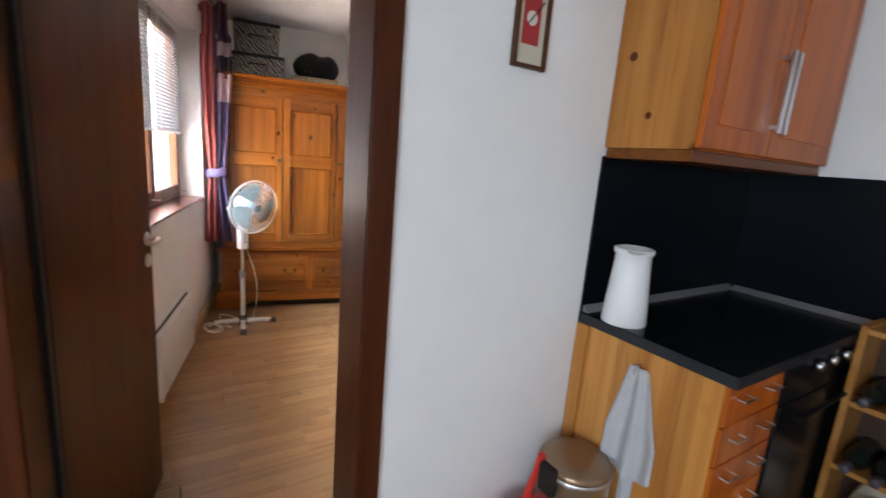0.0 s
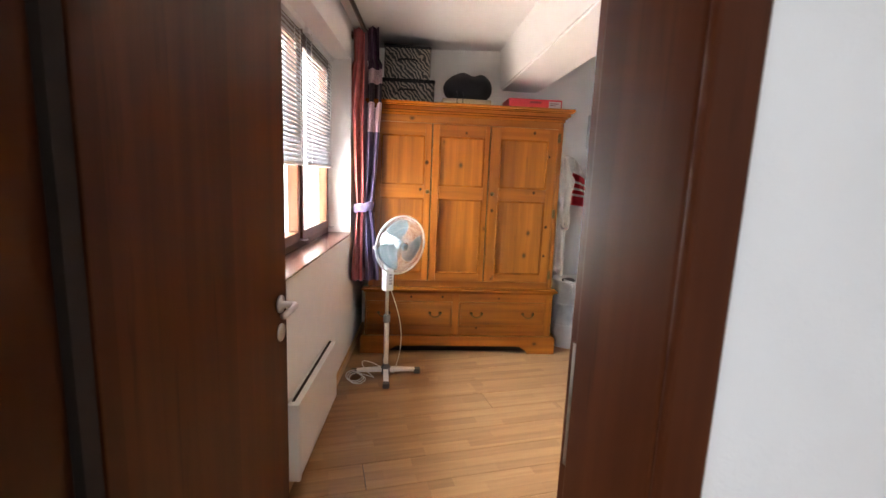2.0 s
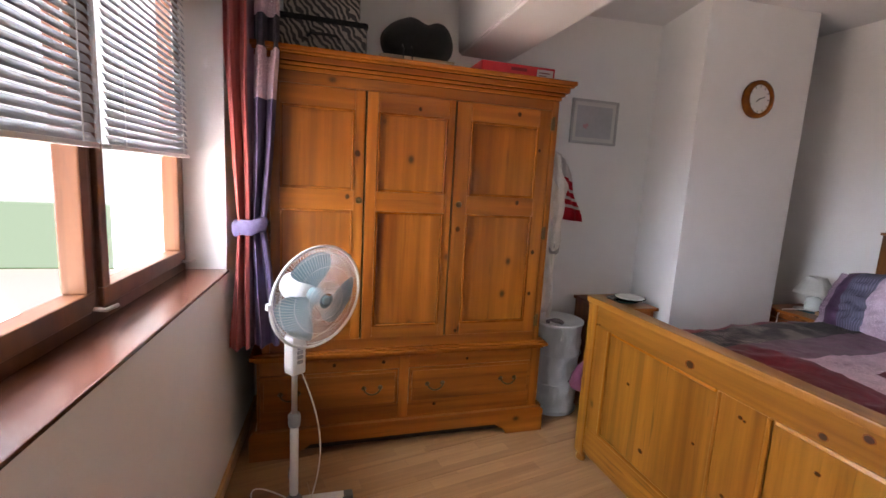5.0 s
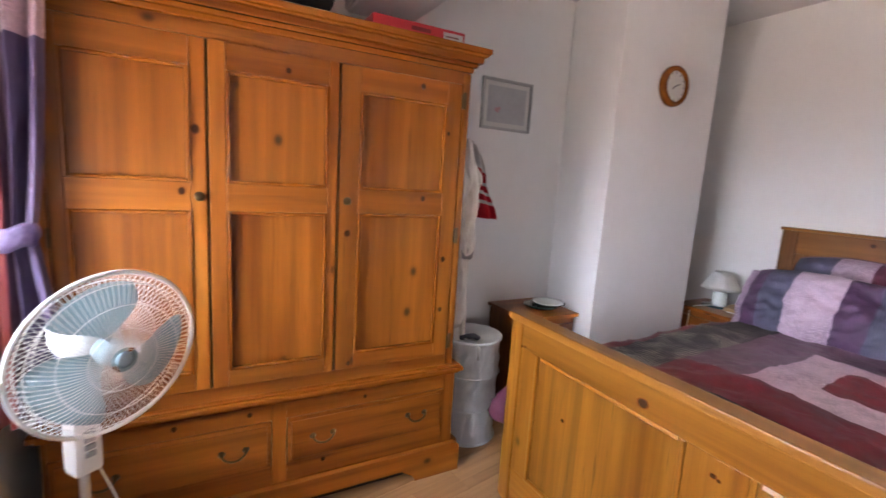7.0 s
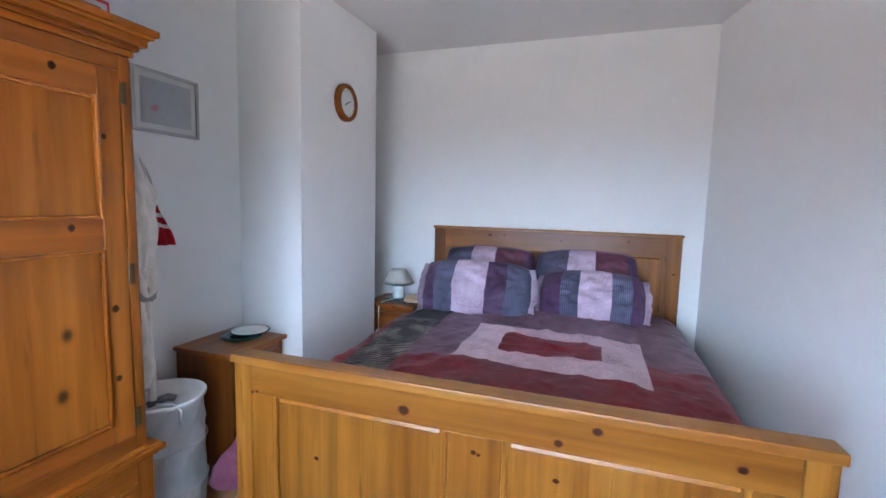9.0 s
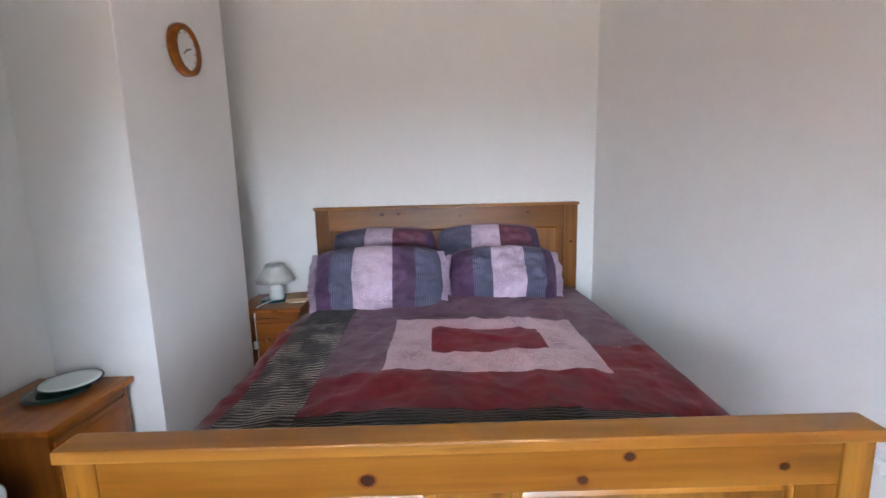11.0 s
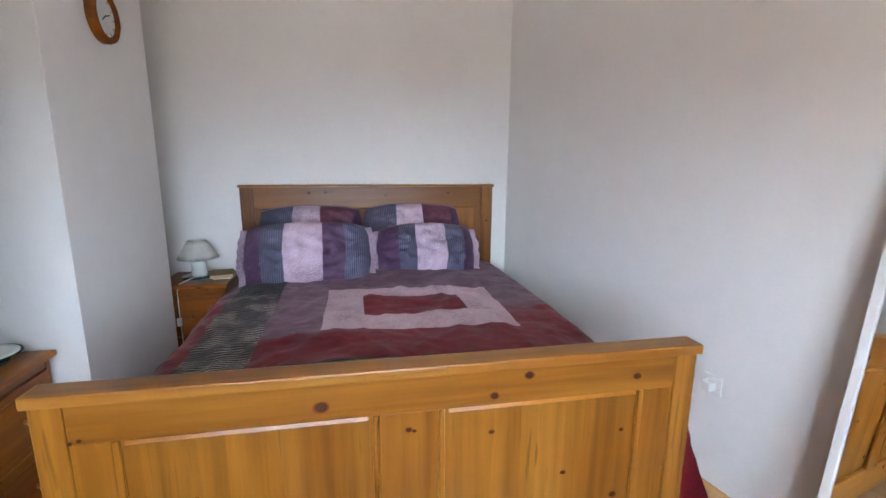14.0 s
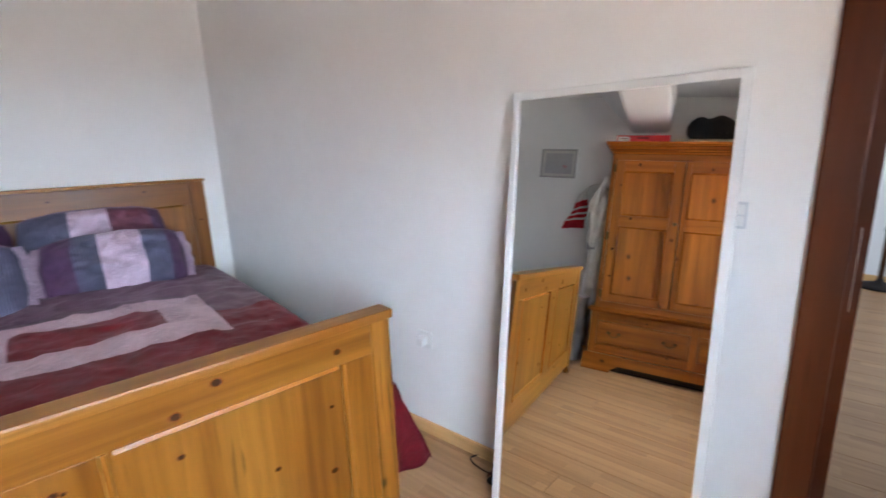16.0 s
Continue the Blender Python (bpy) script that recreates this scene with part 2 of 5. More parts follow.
def span(a, b, n):
    return [a + (b - a) * i / (n - 1) for i in range(n)]


def mesh_of(name, bm, mat, smooth=False):
    me = bpy.data.meshes.new(name)
    bm.to_mesh(me)
    bm.free()
    me.materials.append(mat)
    if smooth:
        me.polygons.foreach_set("use_smooth", [True] * len(me.polygons))
    return me


def part(name, bm, mat, parent, label="", smooth=False):
    ob = new(name, mesh_of(name, bm, mat, smooth))
    ob.parent = parent
    return tagged(ob, label)


def thing(name, label, category, m=None, group="", kind=""):
    ob = new(name)
    ob.empty_display_size = 0.1
    ob.matrix_world = m or Matrix()
    return tagged(ob, label, category, group, kind)


def single(name, bm, mat, label, category, m=None, group="", kind="", smooth=False):
    ob = new(name, mesh_of(name, bm, mat, smooth))
    if m:
        ob.matrix_world = m
    return tagged(ob, label, category, group, kind)


def structure(name, bm, mat, label, category="wall", m=None):
    return single(name, bm, mat, label, category, m, kind="structure")


# ---- the shell: bedroom ----
# DOORWALL: x along the slanting wall between bedroom and kitchen, y into the bedroom
DOORWALL = pose(0, 1.93, 0, 0, 0, 10.6)
# WINWALL: x along the window wall towards the wardrobe, y out of the house (to -x)
WINWALL = pose(-0.385, 4.7, 0, 0, 0, 86.85)
TH = 0.23
TOP = 2.9


def ceil_z(x):
    return 2.475 + 0.035 * x


single("ground", cuboid(-40, -40, -0.42, 40, 40, -0.4), material("lawn", (0.13, 0.24, 0.07), 0.9), "mown green lawn around the house", "ground", kind="structure")

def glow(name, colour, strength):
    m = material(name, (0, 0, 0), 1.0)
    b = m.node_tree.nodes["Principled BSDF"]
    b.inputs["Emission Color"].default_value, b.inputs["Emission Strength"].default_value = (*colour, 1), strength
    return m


# the bright overcast distance outside the window as a glowing sheet, the pale hedge below it with its sunlight as glow,
# and the terrace
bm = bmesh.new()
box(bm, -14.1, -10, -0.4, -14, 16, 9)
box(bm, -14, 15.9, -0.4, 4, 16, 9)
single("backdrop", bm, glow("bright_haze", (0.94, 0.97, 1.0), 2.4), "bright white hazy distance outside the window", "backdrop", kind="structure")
single("hedge", cuboid(-13.5, 11, -0.3, -1.2, 11.3, 0.72), glow("glowing_hedge", (0.68, 0.93, 0.66), 1.3), "pale green hedge beyond the terrace, its sunlight put in as glow", "backdrop", kind="structure")
single("terrace", cuboid(-13.5, -3, -0.4, -1.75, 10.9, -0.3), material("pale_paving", (0.8, 0.77, 0.72), 0.8), "pale paved terrace outside the window", "ground", kind="structure")
single("porch_wall", cuboid(-1.43, 6.3, -0.3, -0.9, 6.5, 3.2, bevel=0.02), material("cream_render", (0.8, 0.79, 0.76), 0.8), "cream rendered porch wall outside the window", "wall", kind="structure")

floor_base = structure("floor", cuboid(-1.6, -2.44, -0.12, 3.68, 5.48, -0.014), groove, "floor of oak laminate boards with dark joints", "floor")

# walls on the back, behind the wardrobe and the chimney breast
structure("wall_north", cuboid(-0.9, 5.30, -0.1, 2.289, 5.5, TOP), wall_paint, "white painted plaster wall behind the wardrobe")
chimney = prism(bmesh.new(), [(2.164, 4.775), (3.02, 4.775), (3.02, 5.5), (2.29, 5.5), (2.29, 5.30)], "z", -0.1, TOP)
corners = [e for e in chimney.edges if e.verts[0].co.y < 5 and e.verts[1].co.y < 5 and abs(e.verts[0].co.z - e.verts[1].co.z) > 1]
bmesh.ops.bevel(chimney, geom=corners, offset=0.0015, segments=1, affect="EDGES")
structure("wall_chimney_breast", chimney, wall_paint, "white plastered chimney breast with softened edges")
structure("wall_alcove", cuboid(3.02, 5.30, -0.1, 3.5, 5.5, TOP), wall_paint, "white painted wall at the back of the alcove")
structure("wall_east", cuboid(3.50, 1.6, -0.1, 3.7, 5.5, TOP), wall_paint, "white painted wall behind the headboard")

# slanting wall with the door opening
bm = bmesh.new()
box(bm, -1.1, -TH, -0.1, -0.415, 0, TOP)
box(bm, 0.335, -TH, -0.1, 3.56, 0, TOP)
box(bm, -0.415, -TH, 2.06, 0.335, 0, TOP)
structure("wall_south", bm, wall_paint, "white painted wall with the doorway between bedroom and kitchen", m=DOORWALL)

# window wall: local x from -3.2 to 0.8, window opening from -1.95 to -0.02
WX0, WX1, WZ0, WZ1, WDEEP = -1.95, -0.02, 0.955, 2.215, 0.32
bm = bmesh.new()
box(bm, -3.2, 0, -0.1, WX0, WDEEP, TOP)
box(bm, WX1, 0, -0.1, 0.9, WDEEP, TOP)
box(bm, WX0, 0, -0.1, WX1, WDEEP, WZ0)
box(bm, WX0, 0, WZ1, WX1, WDEEP, TOP)
structure("wall_west", bm, wall_paint, "white painted window wall with a deep reveal", m=WINWALL)

# ceiling, rising slightly towards the bed, and the boxed rafter below it
bm = bmesh.new()
prism(bm, [(-1.3, ceil_z(-1.3)), (3.8, ceil_z(3.8)), (3.8, 3.0), (-1.3, 3.0)], "y", 1.72, 5.6)
structure("ceiling", bm, ceiling_paint, "white plastered bedroom ceiling", "ceiling")
bm = bmesh.new()
prism(bm, [(0.80, 2.53), (0.825, 2.18), (1.15, 2.175), (1.47, 2.54)], "y", 1.9, 5.31)
bmesh.ops.bevel(bm, geom=[e for e in bm.edges if abs(e.verts[0].co.y - e.verts[1].co.y) > 1], offset=0.012, segments=2, affect="EDGES")
structure("ceiling_beam", bm, ceiling_paint, "plastered boxed rafter running under the ceiling", "beam")

# skirting
def skirting(x0, x1, m):
    bm = bmesh.new()
    prism(bm, [(0, 0.0), (0.016, 0.0), (0.016, 0.045), (0.011, 0.058), (0, 0.06)], "x", x0, x1)
    return structure("baseboard", bm, trim_wood, "light oak skirting board", "baseboard", m)


skirting(0.37, 3.5, DOORWALL)
skirting(-1.5, 2.7, pose(0, -2.25, 0))
skirting(-2.9, 0.6, WINWALL @ pose(0, 0, 0, 0, 0, 180) @ Matrix.Diagonal((-1, 1, 1, 1)))
skirting(-0.35, 2.28, pose(0, 5.3, 0) @ Matrix.Diagonal((1, -1, 1, 1)))

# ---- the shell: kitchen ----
# the shade on the wall left of the doorway, put in as beige colour
shade_beige = plaster("beige_shade_colour", (0.38, 0.285, 0.2))
structure("wall_kitchen_reveal", cuboid(-0.75, -TH - 0.003, -0.1, -0.457, -TH, 2.45), shade_beige, "thin added strip beside the door casing, beige for the wall's shade", m=DOORWALL)
structure("wall_kitchen_pier", cuboid(-1.5, 1.60, -0.1, -0.44, 1.80, TOP), shade_beige, "wall pier beside the doorway, coloured beige for its shaded reveal")
structure("wall_kitchen_facing", cuboid(-1.5, 1.585, -0.1, -0.442, 1.598, TOP), wall_paint, "white plaster facing of the pier")
bm = bmesh.new()
box(bm, -1.7, -2.45, -0.1, -1.5, -1.6, TOP)
box(bm, -1.7, 0.2, -0.1, -1.5, 1.80, TOP)
box(bm, -1.7, -1.6, -0.1, -1.5, 0.2, 0.95)
box(bm, -1.7, -1.6, 2.25, -1.5, 0.2, TOP)
structure("wall_kitchen_west", bm, wall_paint, "white painted kitchen wall with a window opening")
structure("wall_kitchen_east", cuboid(2.212, -4.7, -0.1, 2.5, -TH - 0.002, TOP), wall_paint, "white painted wall at the end of the worktop", m=DOORWALL)
structure("wall_kitchen_south", cuboid(-1.5, -2.45, -0.1, 3.5, -2.25, TOP), wall_paint, "white painted wall at the far end of the kitchen")
bm = bmesh.new()
box(bm, -1.7, -2.45, 2.56, 3.6, 1.75, 2.7)
structure("ceiling_kitchen", bm, ceiling_paint, "white kitchen ceiling", "ceiling")


# ---- door frame and door ----
def casing(y0, y1, lx=-0.385, rx=0.295, wide=0.07):
    bm = bmesh.new()
    for a, b in ((lx - 0.075, lx), (rx, rx + wide)):
        box(bm, a, y0, 0, b, y1, 2.03, bevel=0.006)
    box(bm, lx - 0.075, y0, 2.031, rx + wide, y1, 2.11, bevel=0.006)
    return bm


door_frame = thing("door_frame", "dark brown veneered door frame in the doorway", "door frame", DOORWALL, kind="structure")
part("casing", casing(-TH - 0.016, -TH - 0.001), door_wood, door_frame)
part("casing", casing(0.001, 0.014, -0.40, 0.332, 0.085), door_wood, door_frame)
part("jamb", cuboid(0.295, -TH, 0, 0.3345, -0.05, 2.03, bevel=0.003), door_wood, door_frame)
part("rebate", cuboid(0.318, -0.05, 0, 0.3345, 0, 2.03), door_wood, door_frame)
part("jamb", cuboid(-0.415, -TH, 0, -0.385, 0, 2.03), door_wood, door_frame)
part("head", cuboid(-0.415, -TH, 2.03, 0.335, 0, 2.06), door_wood, door_frame)
part("strike_plate", cuboid(0.3155, -0.035, 0.93, 0.3175, -0.012, 1.15), steel, door_frame, "steel strike plate")
# black strip put in for the shaded gap between jamb and open leaf
part("seam_shade", cuboid(-0.384, -0.045, 0.0, -0.372, 0.0, 2.03), groove, door_frame, "black strip for the shaded seam between jamb and door")

# leaf: local x along the leaf from the hinge, y towards the opening
door = thing("door_1", "dark brown veneered flush door standing open", "door", pose(-0.366, 1.868, 0, 0, 0, 85.6), kind="structure")
part("leaf", cuboid(0.0, 0.0, 0.012, 0.71, 0.04, 2.03, bevel=0.003), door_wood, door)


def lever(sign, y):
    bm = bmesh.new()
    lathe(bm, [(0.024, 0), (0.026, 0.003), (0.024, 0.008), (0.01, 0.009), (0.009, 0.04)], 20)
    bmesh.ops.rotate(bm, verts=bm.verts, matrix=Matrix.Rotation(radians(90 * sign), 3, "X"))
    tube(bm, [(0, -0.04 * sign, 0), (-0.012, -0.048 * sign, 0), (-0.05, -0.05 * sign, 0), (-0.105, -0.047 * sign, 0)], 0.009, 10)
    bmesh.ops.translate(bm, verts=bm.verts, vec=(0.655, y, 1.047))
    return bm


part("handle", lever(1, 0.0), steel, door, "satin steel lever handle", True)
bm = bmesh.new()
lathe(bm, [(0.024, 0), (0.026, 0.003), (0.024, 0.007), (0.012, 0.0075)], 20)
bmesh.ops.rotate(bm, verts=bm.verts, matrix=Matrix.Rotation(radians(90), 3, "X"))
bmesh.ops.translate(bm, verts=bm.verts, vec=(0.655, 0.0, 0.965))
part("key_rose", bm, steel, door, "satin steel keyhole rose", True)


# ---- window, sill, blinds ----
window = thing("window_1", "brown wooden casement window with three sashes", "window", WINWALL, kind="structure")
FY0, FY1 = 0.165, 0.225
mull = [WX0, -1.38, -0.76, WX1]
part("window_frame", cuboid(WX0, FY0, WZ0, WX1, FY1, WZ0 + 0.055, bevel=0.004), window_wood, window)
part("window_frame", cuboid(WX0, FY0, WZ1 - 0.05, WX1, FY1, WZ1, bevel=0.004), window_wood, window)
for i, x in enumerate(mull):
    a, b = (x, x + 0.045) if i == 0 else (x - 0.06, x) if i == 3 else (x - 0.018, x + 0.018)
    part("mullion", cuboid(a, FY0, WZ0 + 0.055, b, FY1, WZ1 - 0.05, bevel=0.004), window_wood, window)
for a, b in zip(mull, mull[1:]):
    a, b = a + (0.047 if a == WX0 else 0.02), b - (0.062 if b == WX1 else 0.02)
    z0, z1 = WZ0 + 0.058, WZ1 - 0.053
    sash = part("sash", cuboid(a, FY0 - 0.012, z0, b, FY1 - 0.01, z0 + 0.055, bevel=0.005), window_wood, window)
    part("sash_rail", cuboid(a, FY0 - 0.012, z1 - 0.055, b, FY1 - 0.01, z1, bevel=0.005), window_wood, sash)
    part("sash_stile", cuboid(a, FY0 - 0.012, z0 + 0.055, a + 0.042, FY1 - 0.01, z1 - 0.055, bevel=0.005), window_wood, sash)
    part("sash_stile", cuboid(b - 0.042, FY0 - 0.012, z0 + 0.055, b, FY1 - 0.01, z1 - 0.055, bevel=0.005), window_wood, sash)
    pane = part("pane", cuboid(a + 0.038, 0.19, z0 + 0.05, b - 0.038, 0.196, z1 - 0.05), glass, sash)
    pane.visible_shadow = False
for x in (-0.76, WX1 - 0.05):
    part("window_stay", tube(bmesh.new(), [(x - 0.04, FY0 - 0.014, WZ0 + 0.07), (x - 0.035, FY0 - 0.04, WZ0 + 0.065), (x + 0.03, FY0 - 0.04, WZ0 + 0.06)], 0.006, 8), steel, window, "steel window stay", True)
part("window_sill", cuboid(WX0 + 0.003, -0.012, WZ0 + 0.008, WX1 - 0.003, FY0, WZ0 + 0.02, bevel=0.003), sill_wood, window, "glossy dark red-brown wooden sill")

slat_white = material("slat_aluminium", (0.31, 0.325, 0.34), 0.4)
for a, b in zip(mull, mull[1:]):
    blind = thing("venetian_blind", "white aluminium venetian blind half lowered over the window", "blind", WINWALL, "venetian blinds")
    a, b = a + 0.045, b - (0.045 if b == WX1 else 0.02)
    bm = bmesh.new()
    sheet(bm, [a, b], [-0.0135, -0.0045, 0.0045, 0.0135], lambda u, v: (u, v, -9.0 * v * v))
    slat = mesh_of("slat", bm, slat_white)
    z = 1.475
    while z < WZ1 - 0.05:
        ob = new("slat", slat)
        ob.parent = blind
        ob.matrix_local = pose(0, 0.135, z, 62)
        z += 0.0235
    part("head_rail", cuboid(a, 0.118, WZ1 - 0.035, b, 0.15, WZ1 - 0.003, bevel=0.003), white_metal, blind)
    part("bottom_rail", cuboid(a, 0.122, 1.448, b, 0.148, 1.462, bevel=0.003), white_metal, blind)
    part("tilt_wand", tube(bmesh.new(), [(a + 0.045, 0.112, WZ1 - 0.03), (a + 0.047, 0.108, 1.9), (a + 0.045, 0.11, 1.66)], 0.004, 6), glass, blind, "clear plastic tilt wand")
    for x in (a + 0.08, b - 0.08):
        part("cord", tube(bmesh.new(), [(x, 0.1205, 1.455), (x, 0.1205, WZ1 - 0.03)], 0.0012, 5), white_plastic, blind)
        part("cord", tube(bmesh.new(), [(x, 0.1495, 1.455), (x, 0.1495, WZ1 - 0.03)], 0.0012, 5), white_plastic, blind)

# ---- wardrobe ----
def panel_door(parent, x0, x1, z0, z1, y, panels, knob_x, name="door"):
    """A framed door: stiles, rails, raised edging and sunk panels; panels are (xa, xb, za, zb). Its front lies at y."""
    xa, xb = panels[0][0], panels[0][1]
    d = part(name, cuboid(x0, y, z0, xa, y + 0.022, z1, bevel=0.003), pine_z, parent)
    part("stile", cuboid(xb, y, z0, x1, y + 0.022, z1, bevel=0.003), pine_z, d)
    edges = [z1] + [v for p in panels for v in (p[3], p[2])] + [z0]
    for top, low in zip(edges[::2], edges[1::2]):
        part("rail", cuboid(xa, y + 0.0005, low, xb, y + 0.022, top, bevel=0.002), pine_x, d)
    for a, b, lo, hi in panels:
        part("panel", cuboid(a - 0.002, y + 0.015, lo - 0.002, b + 0.002, y + 0.021, hi + 0.002), pine_z, d)
        bm = bmesh.new()
        w = 0.013
        for q in ((a, y - 0.006, lo, a + w, y + 0.012, hi), (b - w, y - 0.006, lo, b, y + 0.012, hi), (a + w, y - 0.006, lo, b - w, y + 0.012, lo + w), (a + w, y - 0.006, hi - w, b - w, y + 0.012, hi)):
            box(bm, *q, bevel=0.005)
        part("moulding", bm, pine_edge, d)
    if knob_x is not None:
        bm = lathe(bmesh.new(), [(0.006, 0), (0.006, 0.012), (0.013, 0.016), (0.016, 0.023), (0.012, 0.03), (0.0, 0.031)], 16, caps=False)
        bmesh.ops.rotate(bm, verts=bm.verts, matrix=Matrix.Rotation(radians(90), 3, "X"))
        bmesh.ops.translate(bm, verts=bm.verts, vec=(knob_x, y, 1.30))
        part("knob", bm, brass, d, "dark brass knob", True)
    return d


wardrobe = thing("wardrobe", "tall honey-coloured pine wardrobe with three panelled doors and two drawers", "wardrobe", pose(0, 0, 0))
WL, WR = -0.25, 1.225
WB = 5.27
part("side", cuboid(WL, 4.745, 0.54, WL + 0.03, WB, 1.86), pine_z, wardrobe)
part("side", cuboid(WR - 0.03, 4.745, 0.54, WR, WB, 1.86), pine_z, wardrobe)
part("back", cuboid(WL + 0.03, WB - 0.012, 0.54, WR - 0.03, WB, 1.86), pine_z, wardrobe)
part("top", cuboid(WL, 4.745, 1.86, WR, WB, 1.885), pine_x, wardrobe)
part("face_rail", cuboid(WL + 0.03, 4.743, 1.812, WR - 0.03, 4.775, 1.86), pine_x, wardrobe)
part("corner_post", cuboid(WL - 0.001, 4.738, 0.545, WL + 0.036, 4.78, 1.86, bevel=0.008), pine_z, wardrobe)
part("corner_post", cuboid(WR - 0.036, 4.738, 0.545, WR + 0.001, 4.78, 1.86, bevel=0.008), pine_z, wardrobe)
part("face_rail", cuboid(WL + 0.036, 4.743, 0.545, WR - 0.036, 4.775, 0.598), pine_x, wardrobe)
# black strips behind the gaps between the doors, for the shade in them
for x in (0.21, 0.655):
    part("gap_shade_strip", cuboid(x - 0.002, 4.752, 0.598, x + 0.01, 4.77, 1.812), groove, wardrobe)
panel_door(wardrobe, WL + 0.039, 0.2095, 0.6, 1.81, 4.738, [(-0.17, 0.163, 1.345, 1.72), (-0.17, 0.163, 0.662, 1.25)], 0.188)
panel_door(wardrobe, 0.2185, 0.653, 0.6, 1.81, 4.732, [(0.27, 0.618, 1.345, 1.72), (0.27, 0.618, 0.662, 1.25)], None)
panel_door(wardrobe, 0.662, WR - 0.039, 0.6, 1.81, 4.738, [(0.74, 1.118, 1.345, 1.72), (0.74, 1.118, 0.662, 1.25)], 0.69)
for z in (1.74, 1.16, 0.66):
    for x in (WR - 0.038, WL + 0.036):
        part("hinge", tube(bmesh.new(), [(x, 4.733, z - 0.03), (x, 4.733, z + 0.03)], 0.0045, 8), brass, wardrobe, "dark brass hinge")
for z in (1.745, 1.16, 0.665):
    part("hinge_plate", cuboid(WR - 0.034, 4.7345, z - 0.035, WR - 0.018, 4.7385, z + 0.035, bevel=0.001), brass, wardrobe, "dark iron hinge plate")
# cornice: stepped moulding round the front and both ends
for z0, z1, o in ((1.862, 1.882, 0.006), (1.882, 1.898, 0.018), (1.898, 1.925, 0.035), (1.925, 1.935, 0.05), (1.935, 1.957, 0.06)):
    part("cornice", cuboid(WL - o, 4.745 - o - 0.012, z0, WR + o, WB + 0.004, z1, bevel=0.005), pine_trim, wardrobe)
# drawer base
BL, BR = -0.275, 1.245
part("base_side", cuboid(BL, 4.745, 0.06, BL + 0.03, WB, 0.5), pine_z, wardrobe)
part("base_side", cuboid(BR - 0.03, 4.745, 0.06, BR, WB, 0.5), pine_z, wardrobe)
part("base_back", cuboid(BL + 0.03, WB - 0.015, 0.06, BR - 0.03, WB, 0.5), pine_x, wardrobe)
part("base_bottom", cuboid(BL + 0.03, 4.75, 0.135, BR - 0.03, WB - 0.016, 0.15), pine_x, wardrobe)
for a, b in ((BL, -0.262), (0.42, 0.476), (1.187, BR)):
    part("base_post", cuboid(a, 4.737, 0.15, b, 4.765, 0.5, bevel=0.003), pine_z, wardrobe)
for z0, z1 in ((0.15, 0.226), (0.428, 0.5)):
    part("base_rail", cuboid(-0.262, 4.739, z0, 1.187, 4.765, z1, bevel=0.002), pine_x, wardrobe)
for z0, z1, o in ((0.5, 0.515, 0.012), (0.515, 0.535, 0.03), (0.535, 0.546, 0.018)):
    part("waist_moulding", cuboid(BL - o, 4.737 - o, z0, BR + o, WB, z1, bevel=0.005), pine_trim, wardrobe)


def drop_handle(x, z, y):
    bm = bmesh.new()
    for s in (-1, 1):
        lathe(bm, [(0.011, 0), (0.013, 0.003), (0.006, 0.008), (0.006, 0.016)], 12, (x + s * 0.042, z, 0))
    bmesh.ops.rotate(bm, verts=bm.verts, matrix=Matrix(((1, 0, 0), (0, 0, -1), (0, 1, 0))))
    bmesh.ops.translate(bm, verts=bm.verts, vec=(0, y, 0))
    tube(bm, [(x + 0.042 * math.sin(a), y - 0.016 - 0.003 * math.cos(a), z - 0.03 * math.cos(a) * abs(math.cos(a)) ** 0.3) for a in span(-1.57, 1.57, 13)], 0.0042, 8)
    return bm


for a, b in ((-0.26, 0.418), (0.478, 1.185)):
    drawer = part("drawer", cuboid(a, 4.733, 0.228, b, 4.76, 0.426, bevel=0.003), pine_x, wardrobe)
    part("drawer_field", cuboid(a + 0.016, 4.728, 0.243, b - 0.016, 4.7335, 0.411, bevel=0.004), pine_x, drawer)
    for f in (0.2, 0.8):
        part("handle", drop_handle(a + (b - a) * f, 0.335, 4.728), brass, drawer, "dark brass drop handle", True)
# black board behind the plinth stands for the shade under the wardrobe
part("underside_shade", cuboid(BL + 0.031, 4.775, 0.001, BR - 0.031, 4.79, 0.134), groove, wardrobe, "black board added for the shade under the wardrobe")
# plinth with bracket feet
ring = [(-0.31, 0.0), (-0.09, 0.0), (-0.075, 0.03), (-0.05, 0.045), (-0.02, 0.065), (0.98, 0.065), (1.01, 0.045), (1.035, 0.03), (1.05, 0.0), (1.28, 0.0), (1.28, 0.13), (1.262, 0.148), (-0.292, 0.148), (-0.31, 0.13)]
part("plinth", prism(bmesh.new(), ring, "y", 4.71, 4.736), pine_x, wardrobe)
for a, b in ((-0.31, -0.285), (1.255, 1.28)):
    part("plinth", cuboid(a, 4.7365, 0.0, b, WB, 0.147, bevel=0.004), pine_x, wardrobe)


# ---- bed ----
bed = thing("bed", "wide pale pine bed with a high panelled footboard and headboard", "bed", pose(0, 0, 0))
FX = 1.328
Y0, Y1 = 2.722, 4.442


